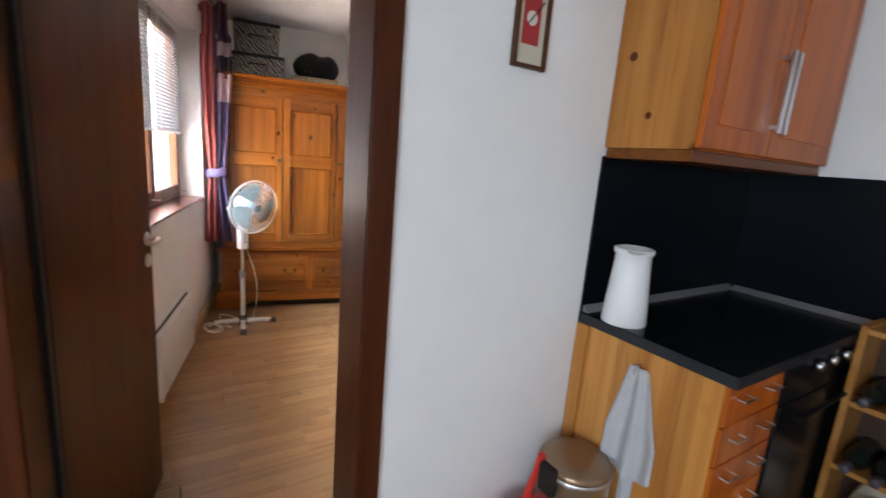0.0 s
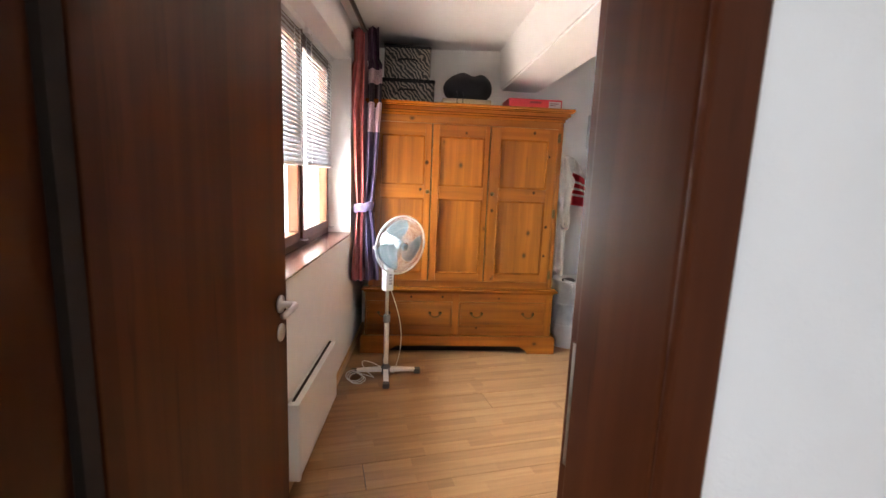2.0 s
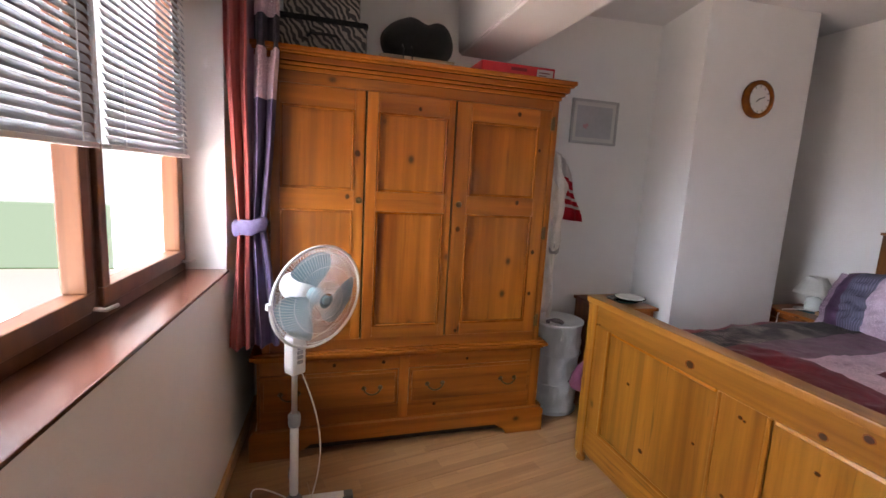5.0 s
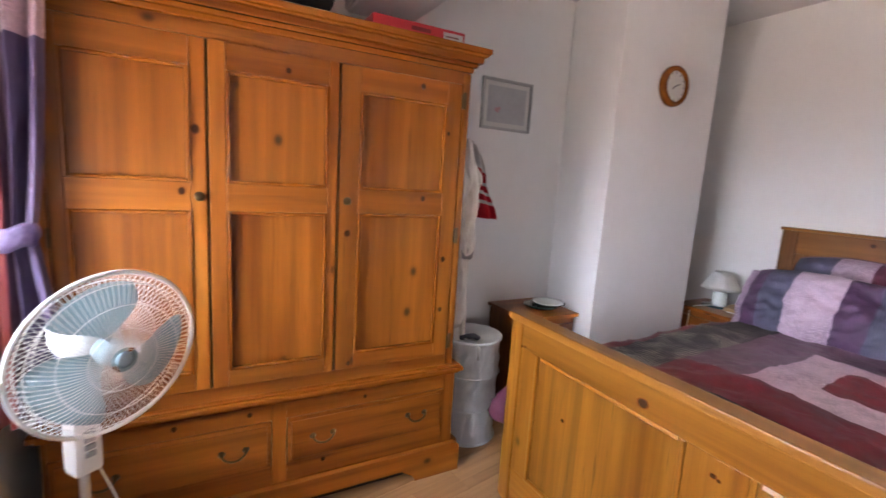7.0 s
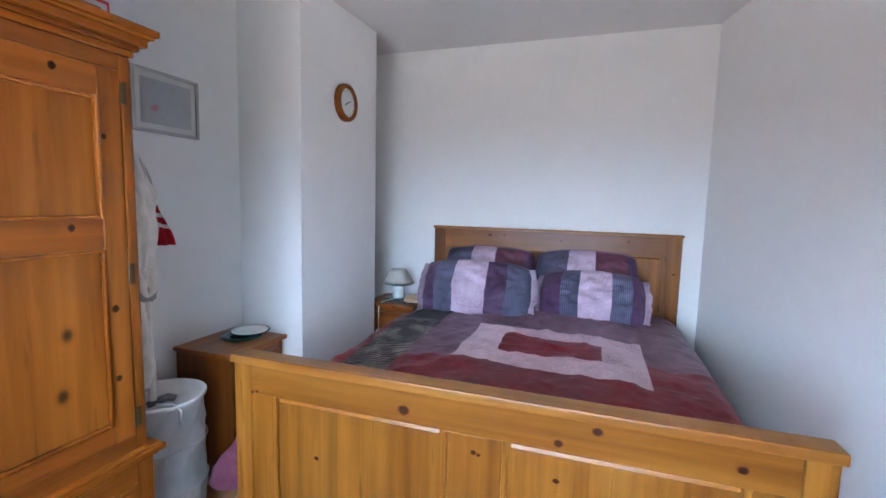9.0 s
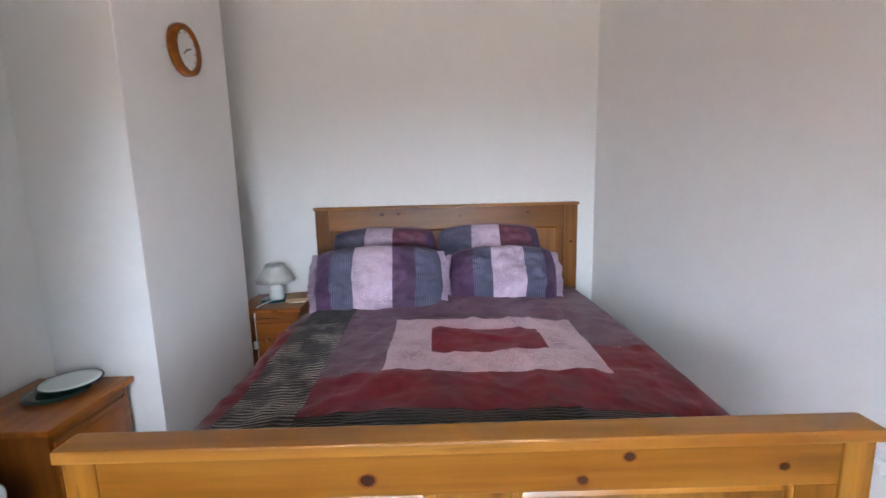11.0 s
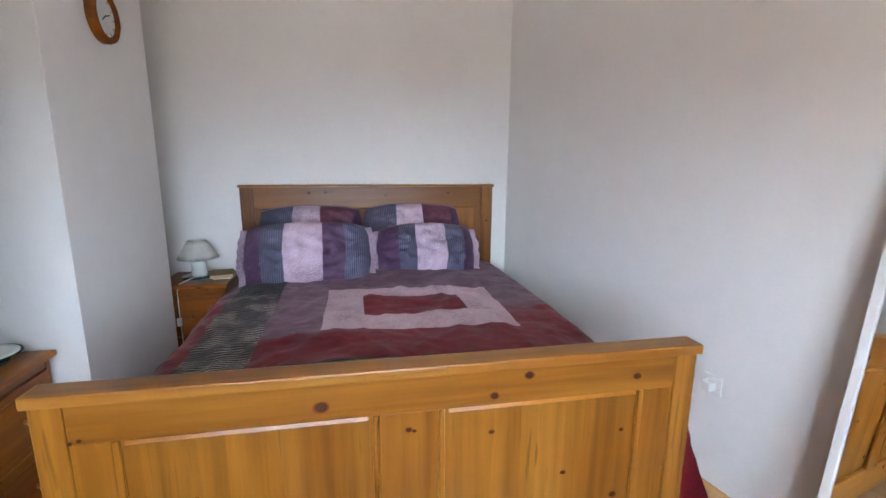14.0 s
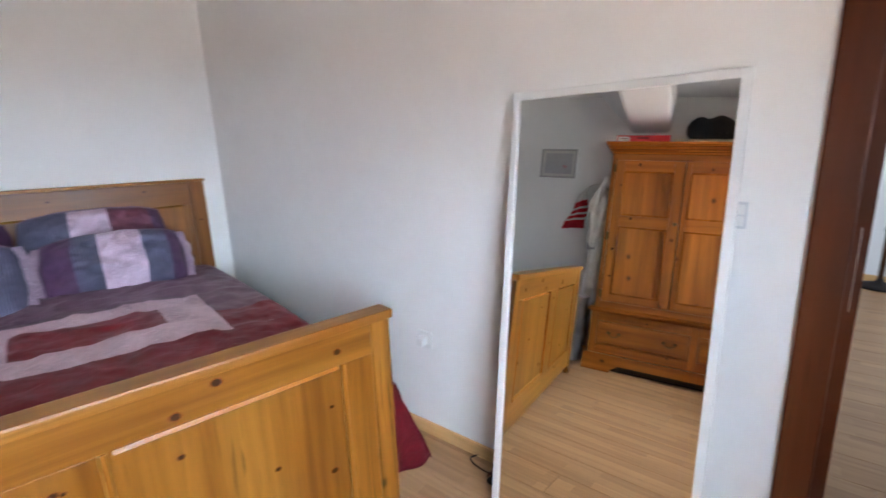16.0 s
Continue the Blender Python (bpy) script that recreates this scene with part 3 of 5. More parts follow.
def end_board(x0, x1, y0, y1, z0, z1, post, rail, panels, cap, bed_y, bed_z):
    """A panelled bed end: posts, rails, sunk panels with edging, and a cap. Its face is at x0."""
    for a, b in ((y0, y0 + post), (y1 - post, y1)):
        part("post", cuboid(x0, a, 0.045, x1, b, z1 - cap, bevel=0.004), bed_z, bed)
    ya, yb = y0 + post + 0.001, y1 - post - 0.001
    part("top_rail", cuboid(x0 + 0.004, ya, z1 - cap - rail, x1 - 0.004, yb, z1 - cap - 0.0005, bevel=0.003), bed_y, bed)
    part("bottom_rail", cuboid(x0 + 0.004, ya, z0, x1 - 0.004, yb, z0 + 0.14, bevel=0.003), bed_y, bed)
    lo, hi = z0 + 0.14, z1 - cap - rail
    edges = [ya] + [v for p in panels for v in p] + [yb]
    for a, b in zip(edges[::2], edges[1::2]):
        part("stile", cuboid(x0 + 0.0045, a + 0.0005, lo, x1 - 0.0045, b - 0.0005, hi, bevel=0.003), bed_z, bed)
    for a, b in panels:
        part("panel", cuboid(x0 + 0.015, a, lo, x1 - 0.012, b, hi), bed_z, bed)
        w = 0.016
        slope = [(x0 + 0.0045, hi - 0.012), (x0 + 0.0105, hi - 0.0005), (x0 + 0.016, hi - 0.0005), (x0 + 0.016, hi - 0.012)]
        part("moulding", prism(bmesh.new(), [(p, q) for p, q in slope], "y", a + w + 0.01, b - w - 0.01), bed_edge, bed)
        for q in ((a, lo, a + w, hi), (b - w, lo, b, hi), (a + w, lo, b - w, lo + w)):
            part("moulding", cuboid(x0 + 0.0015, q[0], q[1], x0 + 0.016, q[2], q[3], bevel=0.006), bed_y if q[3] - q[1] < 0.1 else bed_z, bed)
    part("cap", cuboid(x0 - 0.014, y0 - 0.008, z1 - cap, x1 + 0.016, y1 + 0.008, z1, bevel=0.006), cap_wood, bed)


end_board(FX, FX + 0.045, Y0, Y1, 0.07, 0.885, 0.068, 0.105, [(2.885, 3.497), (3.66, 4.285)], 0.03, bed_y, bed_z)
end_board(3.425, 3.465, 2.718, 4.462, 0.25, 1.245, 0.085, 0.14, [(2.83, 4.35)], 0.018, head_y, head_z)
for y in (Y0 + 0.004, Y1 - 0.029):
    part("side_rail", cuboid(FX + 0.046, y, 0.26, 3.424, y + 0.025, 0.46, bevel=0.003), bed_y, bed)
part("base", cuboid(FX + 0.05, Y0 + 0.03, 0.38, 3.42, Y1 - 0.03, 0.42), bed_y, bed)
for x, y in ((FX + 0.022, Y0 + 0.035), (FX + 0.022, Y1 - 0.035), (3.445, Y0 + 0.035), (3.445, Y1 - 0.035)):
    bm = lathe(bmesh.new(), [(0.016, 0), (0.026, 0.01), (0.028, 0.022), (0.022, 0.036), (0.018, 0.0448)], 16, (x, y, 0))
    part("bun_foot", bm, bed_z, bed, smooth=True)
# dark knots with a reddish ring in the boards
def knot(owner, m, r, tall):
    """A knot let into a board, its face towards local z, a little taller than wide."""
    outer = lathe(bmesh.new(), [(r * 1.7, 0), (r * 1.65, 0.0006), (r * 0.4, 0.0008)], 14)
    inner = lathe(bmesh.new(), [(r * 1.28, 0.0007), (r * 1.2, 0.0015), (r * 0.3, 0.0017)], 14)
    for k, (bm, mat) in enumerate(((outer, knot_ring), (inner, knot_wood))):
        for v in bm.verts:
            wob = 1 + 0.16 * noise.noise(Vector((v.co.x / r + r * 900, v.co.y / r, k)))
            v.co.x, v.co.y = v.co.x * wob, v.co.y * wob * tall
        bmesh.ops.transform(bm, verts=bm.verts, matrix=m)
        part("knot", bm, mat, owner)


for y, z, r in ((3.803, 0.789, 0.013), (3.244, 0.828, 0.0095), (2.911, 0.796, 0.0085), (3.343, 0.776, 0.009), (3.345, 0.66, 0.006), (3.58, 0.70, 0.006), (3.565, 0.695, 0.004), (4.35, 0.76, 0.004), (4.37, 0.755, 0.004), (4.0, 0.31, 0.008), (3.43, 0.29, 0.009), (2.95, 0.4, 0.008), (3.85, 0.18, 0.01), (2.94, 0.62, 0.005), (3.12, 0.5, 0.006), (3.75, 0.5, 0.005), (4.12, 0.56, 0.006), (3.6, 0.4, 0.006)):
    rail = z > 0.75 or z < 0.21 or 3.5 < y < 3.66 or y > 4.3
    knot(bed, Matrix.Translation((FX + (0.0042 if rail else 0.0152), y, z)) @ Matrix(((0, 0, -1, 0), (-1, 0, 0, 0), (0, 1, 0, 0), (0, 0, 0, 1))), r, 0.8)
for y, z, r in ((4.02, 1.19, 0.009), (3.91, 1.192, 0.007), (3.05, 1.185, 0.006), (3.5, 1.17, 0.005), (2.76, 0.98, 0.006)):
    knot(bed, Matrix.Translation((3.4292 if 2.81 < y < 4.36 else 3.4252, y, z)) @ Matrix(((0, 0, -1, 0), (-1, 0, 0, 0), (0, 1, 0, 0), (0, 0, 0, 1))), r, 0.8)
for x, z, r in ((0.178, 1.52, 0.009), (0.472, 1.75, 0.006), (1.0, 1.775, 0.007), (0.135, 1.315, 0.007), (1.024, 1.32, 0.007), (0.70, 1.171, 0.008), (1.14, 1.053, 0.007), (0.72, 0.622, 0.006), (0.624, 0.21, 0.006), (0.09, 0.465, 0.006), (0.34, 0.467, 0.006), (0.80, 0.46, 0.005), (1.13, 1.60, 0.005), (1.14, 0.82, 0.006)):
    front = 4.732 if 0.217 < x < 0.656 and z > 0.6 else 4.738 if z > 0.6 else 4.739
    knot(wardrobe, Matrix.Translation((x, front, z)) @ Matrix.Rotation(radians(90), 4, "X"), r, 1.2)
mattress = single("mattress", cuboid(FX + 0.055, Y0 + 0.035, 0.42, 3.42, Y1 - 0.035, 0.64, bevel=0.04), cloth("ticking", (0.6, 0.58, 0.55), (0.7, 0.68, 0.65)), "thick mattress hidden under the quilt", "mattress")

# ---- bedding ----
def satin(name, dark, light, rough=0.42, relief=0.5, scale=7.0):
    """Soft crushed satin: cloudy lustre put into the colour, small wrinkles and a fine weave."""
    m = material(name, light, rough, Specular_IOR_Level=0.22)
    n = Nodes(m)
    v = n.coords((1, 1, 1))
    cloud = n.add("TexNoise", Vector=v, Scale=scale, Detail=5.0, Roughness=0.62, Distortion=1.3).outputs["Fac"]
    weave = n.add("TexNoise", Vector=v, Scale=160.0, Detail=2.0).outputs["Fac"]
    col = n.mix(0.3, n.ramp(cloud, [(0.28, dark), (0.62, light)]), n.ramp(weave, [(0.3, dark), (0.7, light)]))
    n.to(col, "Base Color")
    fold = n.add("TexNoise", Vector=n.coords((1, 1, 1)), Scale=scale * 2.2, Detail=3.0, Distortion=0.8).outputs["Fac"]
    both = n.add("Math")
    both.operation = "MULTIPLY_ADD"
    n.t.links.new(weave, both.inputs[0])
    both.inputs[1].default_value = 0.06
    n.t.links.new(fold, both.inputs[2])
    n.bump(both.outputs[0], relief * 0.45, 0.02)
    return m


maroon = satin("maroon_satin", (0.08, 0.0045, 0.0085), (0.16, 0.0105, 0.018))
mauve = satin("mauve_satin", (0.085, 0.044, 0.062), (0.185, 0.103, 0.135))


def brocade(name, dark, light):
    """Satin woven with curling raised lines."""
    m = material(name, light, 0.42, Specular_IOR_Level=0.35)
    n = Nodes(m)
    f = n.add("TexNoise", Vector=n.coords((1, 1, 1)), Scale=19.0, Detail=1.0, Distortion=2.4).outputs["Fac"]
    line = n.ramp(f, [(0.36, (0, 0, 0)), (0.40, (1, 1, 1)), (0.44, (0, 0, 0)), (0.52, (0, 0, 0)), (0.56, (1, 1, 1)), (0.60, (0, 0, 0))])
    s = n.add("TexNoise", Vector=n.coords((1, 1, 1)), Scale=6.0, Detail=2.0).outputs["Fac"]
    col = n.mix(line, n.ramp(s, [(0.3, dark), (0.6, light)]), tuple(min(0.9, c * 1.22) for c in light))
    cell = n.add("TexVoronoi", Vector=n.coords((1, 1, 1)), Scale=17.0, Randomness=1.0)
    bead = n.ramp(cell.outputs["Distance"], [(0.045, (1, 1, 1)), (0.065, (0, 0, 0))])
    n.to(n.mix(bead, col, (0.9, 0.88, 0.9)), "Base Color")
    n.bump(line, 0.5, 0.004)
    return m


pillow_lilac = brocade("lilac_pillow_brocade", (0.31, 0.22, 0.28), (0.53, 0.4, 0.49))
lilac = brocade("lilac_brocade", (0.35, 0.225, 0.26), (0.58, 0.42, 0.46))
plum = satin("plum_velvet", (0.026, 0.013, 0.033), (0.085, 0.038, 0.08), 0.5)
wine = satin("wine_satin", (0.045, 0.012, 0.024), (0.12, 0.038, 0.058))


def pleated(name, dark, light, axis, pitch=0.014, relief=1.0):
    m = material(name, dark, 0.6)
    n = Nodes(m)
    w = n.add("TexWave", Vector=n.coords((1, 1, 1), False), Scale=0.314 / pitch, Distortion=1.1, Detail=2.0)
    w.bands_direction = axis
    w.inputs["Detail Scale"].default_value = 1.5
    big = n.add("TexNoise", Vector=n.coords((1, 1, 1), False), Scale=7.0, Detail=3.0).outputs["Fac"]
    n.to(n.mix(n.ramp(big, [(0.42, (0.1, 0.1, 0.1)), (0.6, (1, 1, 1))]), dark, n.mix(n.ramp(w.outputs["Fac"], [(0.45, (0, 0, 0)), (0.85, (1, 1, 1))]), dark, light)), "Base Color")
    n.bump(w.outputs["Fac"], relief, 0.006)
    return m


slate = pleated("slate_ribbed_satin", (0.045, 0.043, 0.074), (0.118, 0.112, 0.178), "Y", 0.012, 0.35)
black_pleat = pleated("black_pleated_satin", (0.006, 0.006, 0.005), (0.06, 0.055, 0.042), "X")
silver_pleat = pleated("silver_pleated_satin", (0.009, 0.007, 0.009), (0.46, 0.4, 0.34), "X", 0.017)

YC = 3.582


def quilt_at(x, s):
    """The quilt's surface: x along the bed, s across it from the middle, hanging down past the edges."""
    a = abs(s)
    sign = 1 if s > 0 else -1
    edge = 0.75
    top = 0.738 - 0.02 * max(0.0, (1.78 - x) / 0.38) ** 2 + 0.02 * math.sin((x - 1.5) * 1.7)
    crown = -0.035 * (a / edge) ** 2
    r = 0.11
    if a < edge:
        y, z = s, top + crown
    elif a < edge + r * 1.45:
        f = (a - edge) / r
        y, z = sign * (edge + r * math.sin(f)), top - 0.035 - r * (1 - math.cos(f))
    else:
        h = a - edge - r * 1.45
        near = math.exp(-((x - 1.38) / 0.3) ** 2)
        y = sign * (edge + r * 0.993 + near * 0.045 + (0.08 + (0.36 if s < 0 else 0.6) * near) * h + 0.02 * math.sin(x * 13 + s) * min(1, h * 4))
        z = top - 0.035 - r * 0.88 - h
    p = Vector((x * 3.0, s * 3.0, 0.4))
    puff = 0.018 * noise.noise(p) + 0.010 * noise.noise(p * 2.7) + 0.006 * abs(noise.noise(Vector((x * 11 + s * 5, s * 13 - x * 4, 1.0)))) + 0.003 * noise.noise(p * 9.0)
    ridge = 0.008 * (1 - abs(noise.noise(Vector((x * 4.5 + s * 2.2, s * 5.5 - x * 1.8, 3.1))))) ** 5 + 0.0025 * (1 - abs(noise.noise(Vector((x * 9 - s * 4, s * 10 + x * 3, 6.4))))) ** 4
    puff += ridge - 0.006
    return (x + 0.2 * puff, YC + y + (puff if a > edge else 0.2 * puff), z + puff)


quilt = thing("quilt", "patchwork quilt in maroon, lilac and black pleats on the bed", "quilt")
XA, XB, XC, XD, XE, XF, XG = 1.385, 1.70, 1.955, 2.14, 2.40, 2.53, 3.3
S0, S1 = -1.30, 1.16
patches = [
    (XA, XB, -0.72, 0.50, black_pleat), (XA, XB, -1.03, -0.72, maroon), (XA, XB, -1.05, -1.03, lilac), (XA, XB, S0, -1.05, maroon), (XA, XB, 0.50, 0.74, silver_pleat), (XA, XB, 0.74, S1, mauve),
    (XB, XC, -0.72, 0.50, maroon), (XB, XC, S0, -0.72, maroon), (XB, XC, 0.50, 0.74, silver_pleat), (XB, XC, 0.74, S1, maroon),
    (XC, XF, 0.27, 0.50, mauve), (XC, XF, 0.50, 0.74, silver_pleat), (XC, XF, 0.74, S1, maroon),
    (XC, XD, -0.55, 0.27, lilac), (XE, XF, -0.55, 0.27, lilac), (XD, XE, -0.55, -0.365, lilac), (XD, XE, 0.10, 0.27, lilac), (XD, XE, -0.365, 0.10, maroon),
    (XC, 2.22, S0, -0.55, maroon), (2.22, XF, -0.84, -0.55, mauve), (2.22, XF, S0, -0.84, maroon),
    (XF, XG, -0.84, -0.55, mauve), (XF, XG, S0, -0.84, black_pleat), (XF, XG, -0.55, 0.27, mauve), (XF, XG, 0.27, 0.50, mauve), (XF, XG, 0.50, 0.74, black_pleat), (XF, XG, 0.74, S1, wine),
]
for x0, x1, s0, s1, fabric in patches:
    bm = sheet(bmesh.new(), span(x0, x1, max(3, int((x1 - x0) / 0.014))), span(s0, s1, max(3, int((s1 - s0) / 0.014))), quilt_at)
    part("patch", bm, fabric, quilt, smooth=True)

orchid = satin("orchid_satin", (0.16, 0.05, 0.085), (0.3, 0.11, 0.17))
for sign, reach, fabric in ((-1, S0, maroon), (1, S1, orchid)):
    # the quilt's corner turned in behind the bed post
    def corner(u, v, sign=sign, reach=reach):
        out = quilt_at(XA, sign * 0.86 + (reach - sign * 0.86) * v)
        inner = YC + sign * 0.82
        return (out[0] + 0.004 + 0.012 * math.sin(u * 9 + v * 4) * v, inner + (out[1] - inner) * u, out[2] + 0.006 * math.sin(u * 7) * v)
    part("corner_fold", sheet(bmesh.new(), span(0, 1, 14), span(0, 1, 24), corner, 0.003), fabric, quilt, smooth=True)


def pillow_thing(y0, y1, height, thick, m, bands, label, flange=0.036):
    """A stuffed pillow: local y across from y0 to y1, z up; bands are (share, fabric) across, from y1 to y0."""
    p = thing("pillow", label, "pillow", m, "pillows on the bed")
    mid, half = (y0 + y1) / 2, (y1 - y0) / 2
    seed = y0 * 7.3

    def at(side):
        def f(u, v):
            a, b = abs(u), abs(v)
            body = max(0.0, (1 - a ** 3.4)) ** 0.62 * max(0.0, (1 - b ** 2.6)) ** 0.6
            q = Vector((u * 2.0 + seed, v * 1.5, side))
            w = 0.3 * noise.noise(q) + 0.22 * noise.noise(q * 2.4)
            crease = 0.034 * abs(noise.noise(Vector((u * 5 + v * 2 + seed, v * 3 - u * 2, side * 2)))) + 0.005 * noise.noise(q * 7)
            edge = 1 - 0.05 * a ** 2.6 + 0.035 * noise.noise(Vector((u * 2.3, seed, 5 * v)))
            wide = 1 - 0.06 * b ** 2 + 0.025 * noise.noise(Vector((v * 2.5, seed + u, 2)))
            droop = -0.03 * max(0.0, v) * a ** 4
            return (side * (thick * body * (1 + w) - crease * body), mid + u * half * wide, height * (0.5 + 0.5 * v * edge) + droop)
        return f

    total = sum(w for w, _ in bands)
    u = 1.0
    for share, fabric in bands:
        v = u - 2 * share / total
        for side in (-1, 1):
            bm = sheet(bmesh.new(), span(u, v, max(4, int(abs(u - v) * 30))), span(-1, 1, 40), at(side))
            part("fabric_band", bm, fabric, p, smooth=True)
        u = v
    part("piping", tube(bmesh.new(), [Vector(at(1)(q, 1.0)) + Vector((0, 0, 0.002)) for q in span(-1, 1, 40)], 0.004, 6), mauve, p, "mauve piping along the seam", True)
    if flange:
        for s in (-1, 1):
            def rim(u, v):
                x, y, z = at(1)(s, v)
                k = u * flange * (1 + 0.35 * noise.noise(Vector((v * 4, s, seed))))
                return (x + 0.006 * math.sin(v * 11 + seed) * u, y + s * k, z)
            part("flange", sheet(bmesh.new(), span(0, 1, 5), span(-1, 1, 30), rim, 0.003), pillow_lilac, p, smooth=True)
    return p


BAND_A = [(0.14, plum), (0.17, slate), (0.30, pillow_lilac), (0.17, plum), (0.2, slate)]
BAND_B = [(0.2, plum), (0.17, slate), (0.30, pillow_lilac), (0.18, slate), (0.12, plum)]
BAND_C = [(0.32, slate), (0.27, pillow_lilac), (0.3, wine), (0.1, plum)]
pillow_thing(3.665, 4.335, 0.4, 0.105, pose(3.24, 0, 0.73, 0, 20, 0), BAND_C, "plump grey and lilac striped pillow leaning on the headboard", 0)
pillow_thing(2.985, 3.655, 0.4, 0.105, pose(3.25, 0, 0.735, 0, 20, 0), BAND_C, "plump grey and lilac striped pillow leaning on the headboard", 0)
pillow_thing(3.63, 4.335, 0.39, 0.145, pose(2.905, 0, 0.695, 0, 27, 1.5), BAND_A, "plump sham pillow striped slate, lilac and plum with lilac flanges")
pillow_thing(2.965, 3.585, 0.35, 0.14, pose(2.885, 0, 0.695, 0, 28, -1), BAND_B, "plump sham pillow striped slate, lilac and plum with lilac flanges")


# ---- night tables ----
def night_table(m, label):
    """Local: front faces -y, x across 0.37, stands at z 0."""
    t = thing("night_table", label, "night table", m, "night tables beside the bed")
    w, d, h = 0.37, 0.36, 0.66
    part("top", cuboid(-w / 2 - 0.018, -0.022, h - 0.022, w / 2 + 0.018, d, h, bevel=0.005), pine_x, t)
    for x in (-w / 2, w / 2 - 0.02):
        part("side", cuboid(x, 0, 0, x + 0.02, d - 0.002, h - 0.0225, bevel=0.002), pine_z, t)
    part("back", cuboid(-w / 2 + 0.02, d - 0.012, 0.05, w / 2 - 0.02, d - 0.003, h - 0.023), pine_x, t)
    part("bottom", cuboid(-w / 2 + 0.02, 0.004, 0.05, w / 2 - 0.02, d - 0.013, 0.068), pine_x, t)
    part("rail", cuboid(-w / 2 + 0.02, 0.003, h - 0.06, w / 2 - 0.02, 0.02, h - 0.023), pine_x, t)
    part("plinth", cuboid(-w / 2 + 0.02, 0.006, 0.0, w / 2 - 0.02, 0.022, 0.05), pine_x, t)
    for z0, z1 in ((0.075, 0.325), (0.335, 0.595)):
        dr = part("drawer", cuboid(-w / 2 + 0.023, -0.004, z0, w / 2 - 0.023, 0.016, z1, bevel=0.003), pine_x, t)
        part("drawer_field", cuboid(-w / 2 + 0.05, -0.009, z0 + 0.028, w / 2 - 0.05, -0.0035, z1 - 0.028, bevel=0.003), pine_x, dr)
        bm = lathe(bmesh.new(), [(0.008, 0), (0.007, 0.01), (0.015, 0.016), (0.016, 0.024), (0.009, 0.03)], 16)
        bmesh.ops.rotate(bm, verts=bm.verts, matrix=Matrix.Rotation(radians(90), 3, "X"))
        bmesh.ops.translate(bm, verts=bm.verts, vec=(0, -0.009, (z0 + z1) / 2))
        part("knob", bm, pine_z, dr, "turned wooden knob", True)
    return t


night_table(pose(1.985, 4.915, 0), "honey pine night table with two drawers by the chimney breast")
night_table(pose(3.115, 4.70, 0, 0, 0, -90), "honey pine night table with two drawers between bed and chimney breast")

# plates on the first table
china = material("white_china", (0.75, 0.78, 0.74), 0.12)
rim_green = material("dark_green_glaze", (0.012, 0.035, 0.03), 0.15)


def plate(x, y, z, r, mat_in, label):
    p = thing("plate", label, "plate", pose(x, y, z), "stacked plates")
    part("rim", lathe(bmesh.new(), [(r * 0.5, 0), (r * 0.8, 0.004), (r, 0.013), (r * 0.985, 0.017), (r * 0.86, 0.014)], 32), rim_green, p, "dark green glazed rim", True)
    part("dish", lathe(bmesh.new(), [(r * 0.93, 0.0135), (r * 0.9, 0.0185), (r * 0.7, 0.017), (r * 0.02, 0.0165)], 32), mat_in, p, smooth=True)


plate(2.035, 5.075, 0.66, 0.105, rim_green, "dark green glazed plate on the night table")
plate(2.085, 5.06, 0.6785, 0.105, china, "white plate with a dark green rim stacked on a green one")

# table lamp on the second table
lamp = thing("table_lamp", "small white table lamp with a fluted fabric shade, switched off", "table lamp", pose(3.315, 4.715, 0.66))
part("plate", lathe(bmesh.new(), [(0.09, 0), (0.105, 0.003), (0.105, 0.007), (0.05, 0.008)], 32), material("teal_glass", (0.02, 0.07, 0.08), 0.08), lamp, "dark teal glass plate under the lamp", True)
part("base", lathe(bmesh.new(), [(0.045, 0.008), (0.048, 0.03), (0.042, 0.06), (0.045, 0.09), (0.02, 0.105), (0.012, 0.13)], 24), china, lamp, smooth=True)
bm = bmesh.new()
sheet(bm, span(0, 2 * math.pi, 73), span(0, 1, 5), lambda a, v: ((0.122 - 0.072 * v + 0.0012 * math.cos(a * 18)) * math.cos(a), (0.122 - 0.072 * v + 0.0012 * math.cos(a * 18)) * math.sin(a), 0.125 + 0.118 * v), 0.002)
part("shade", bm, cloth("shade_cloth", (0.78, 0.76, 0.72), (0.88, 0.87, 0.83), 120), lamp, smooth=True)
bm = tube(bmesh.new(), [(-0.04, 0.0, 0.012), (-0.10, 0.03, 0.01), (-0.19, 0.055, 0.006), (-0.226, 0.06, -0.03), (-0.23, 0.058, -0.2), (-0.228, 0.055, -0.38), (-0.232, 0.065, -0.56)], 0.0032, 6)
cable = part("cable", bm, white_plastic, lamp, "white lamp cable", True)
part("cord_switch", cuboid(-0.236, 0.052, -0.25, -0.214, 0.078, -0.2, bevel=0.005), white_plastic, cable)

book = thing("notebook", "closed brown card notebook beside the lamp", "notebook", pose(3.3, 4.575, 0.66, 0, 0, 12))
part("cover", cuboid(-0.085, -0.065, 0.007, 0.085, 0.065, 0.03, bevel=0.002), material("card_brown", (0.35, 0.22, 0.11), 0.7), book)
part("pages", cuboid(-0.075, -0.052, 0.0, 0.068, 0.048, 0.0068), material("paper", (0.72, 0.72, 0.7), 0.8), book)

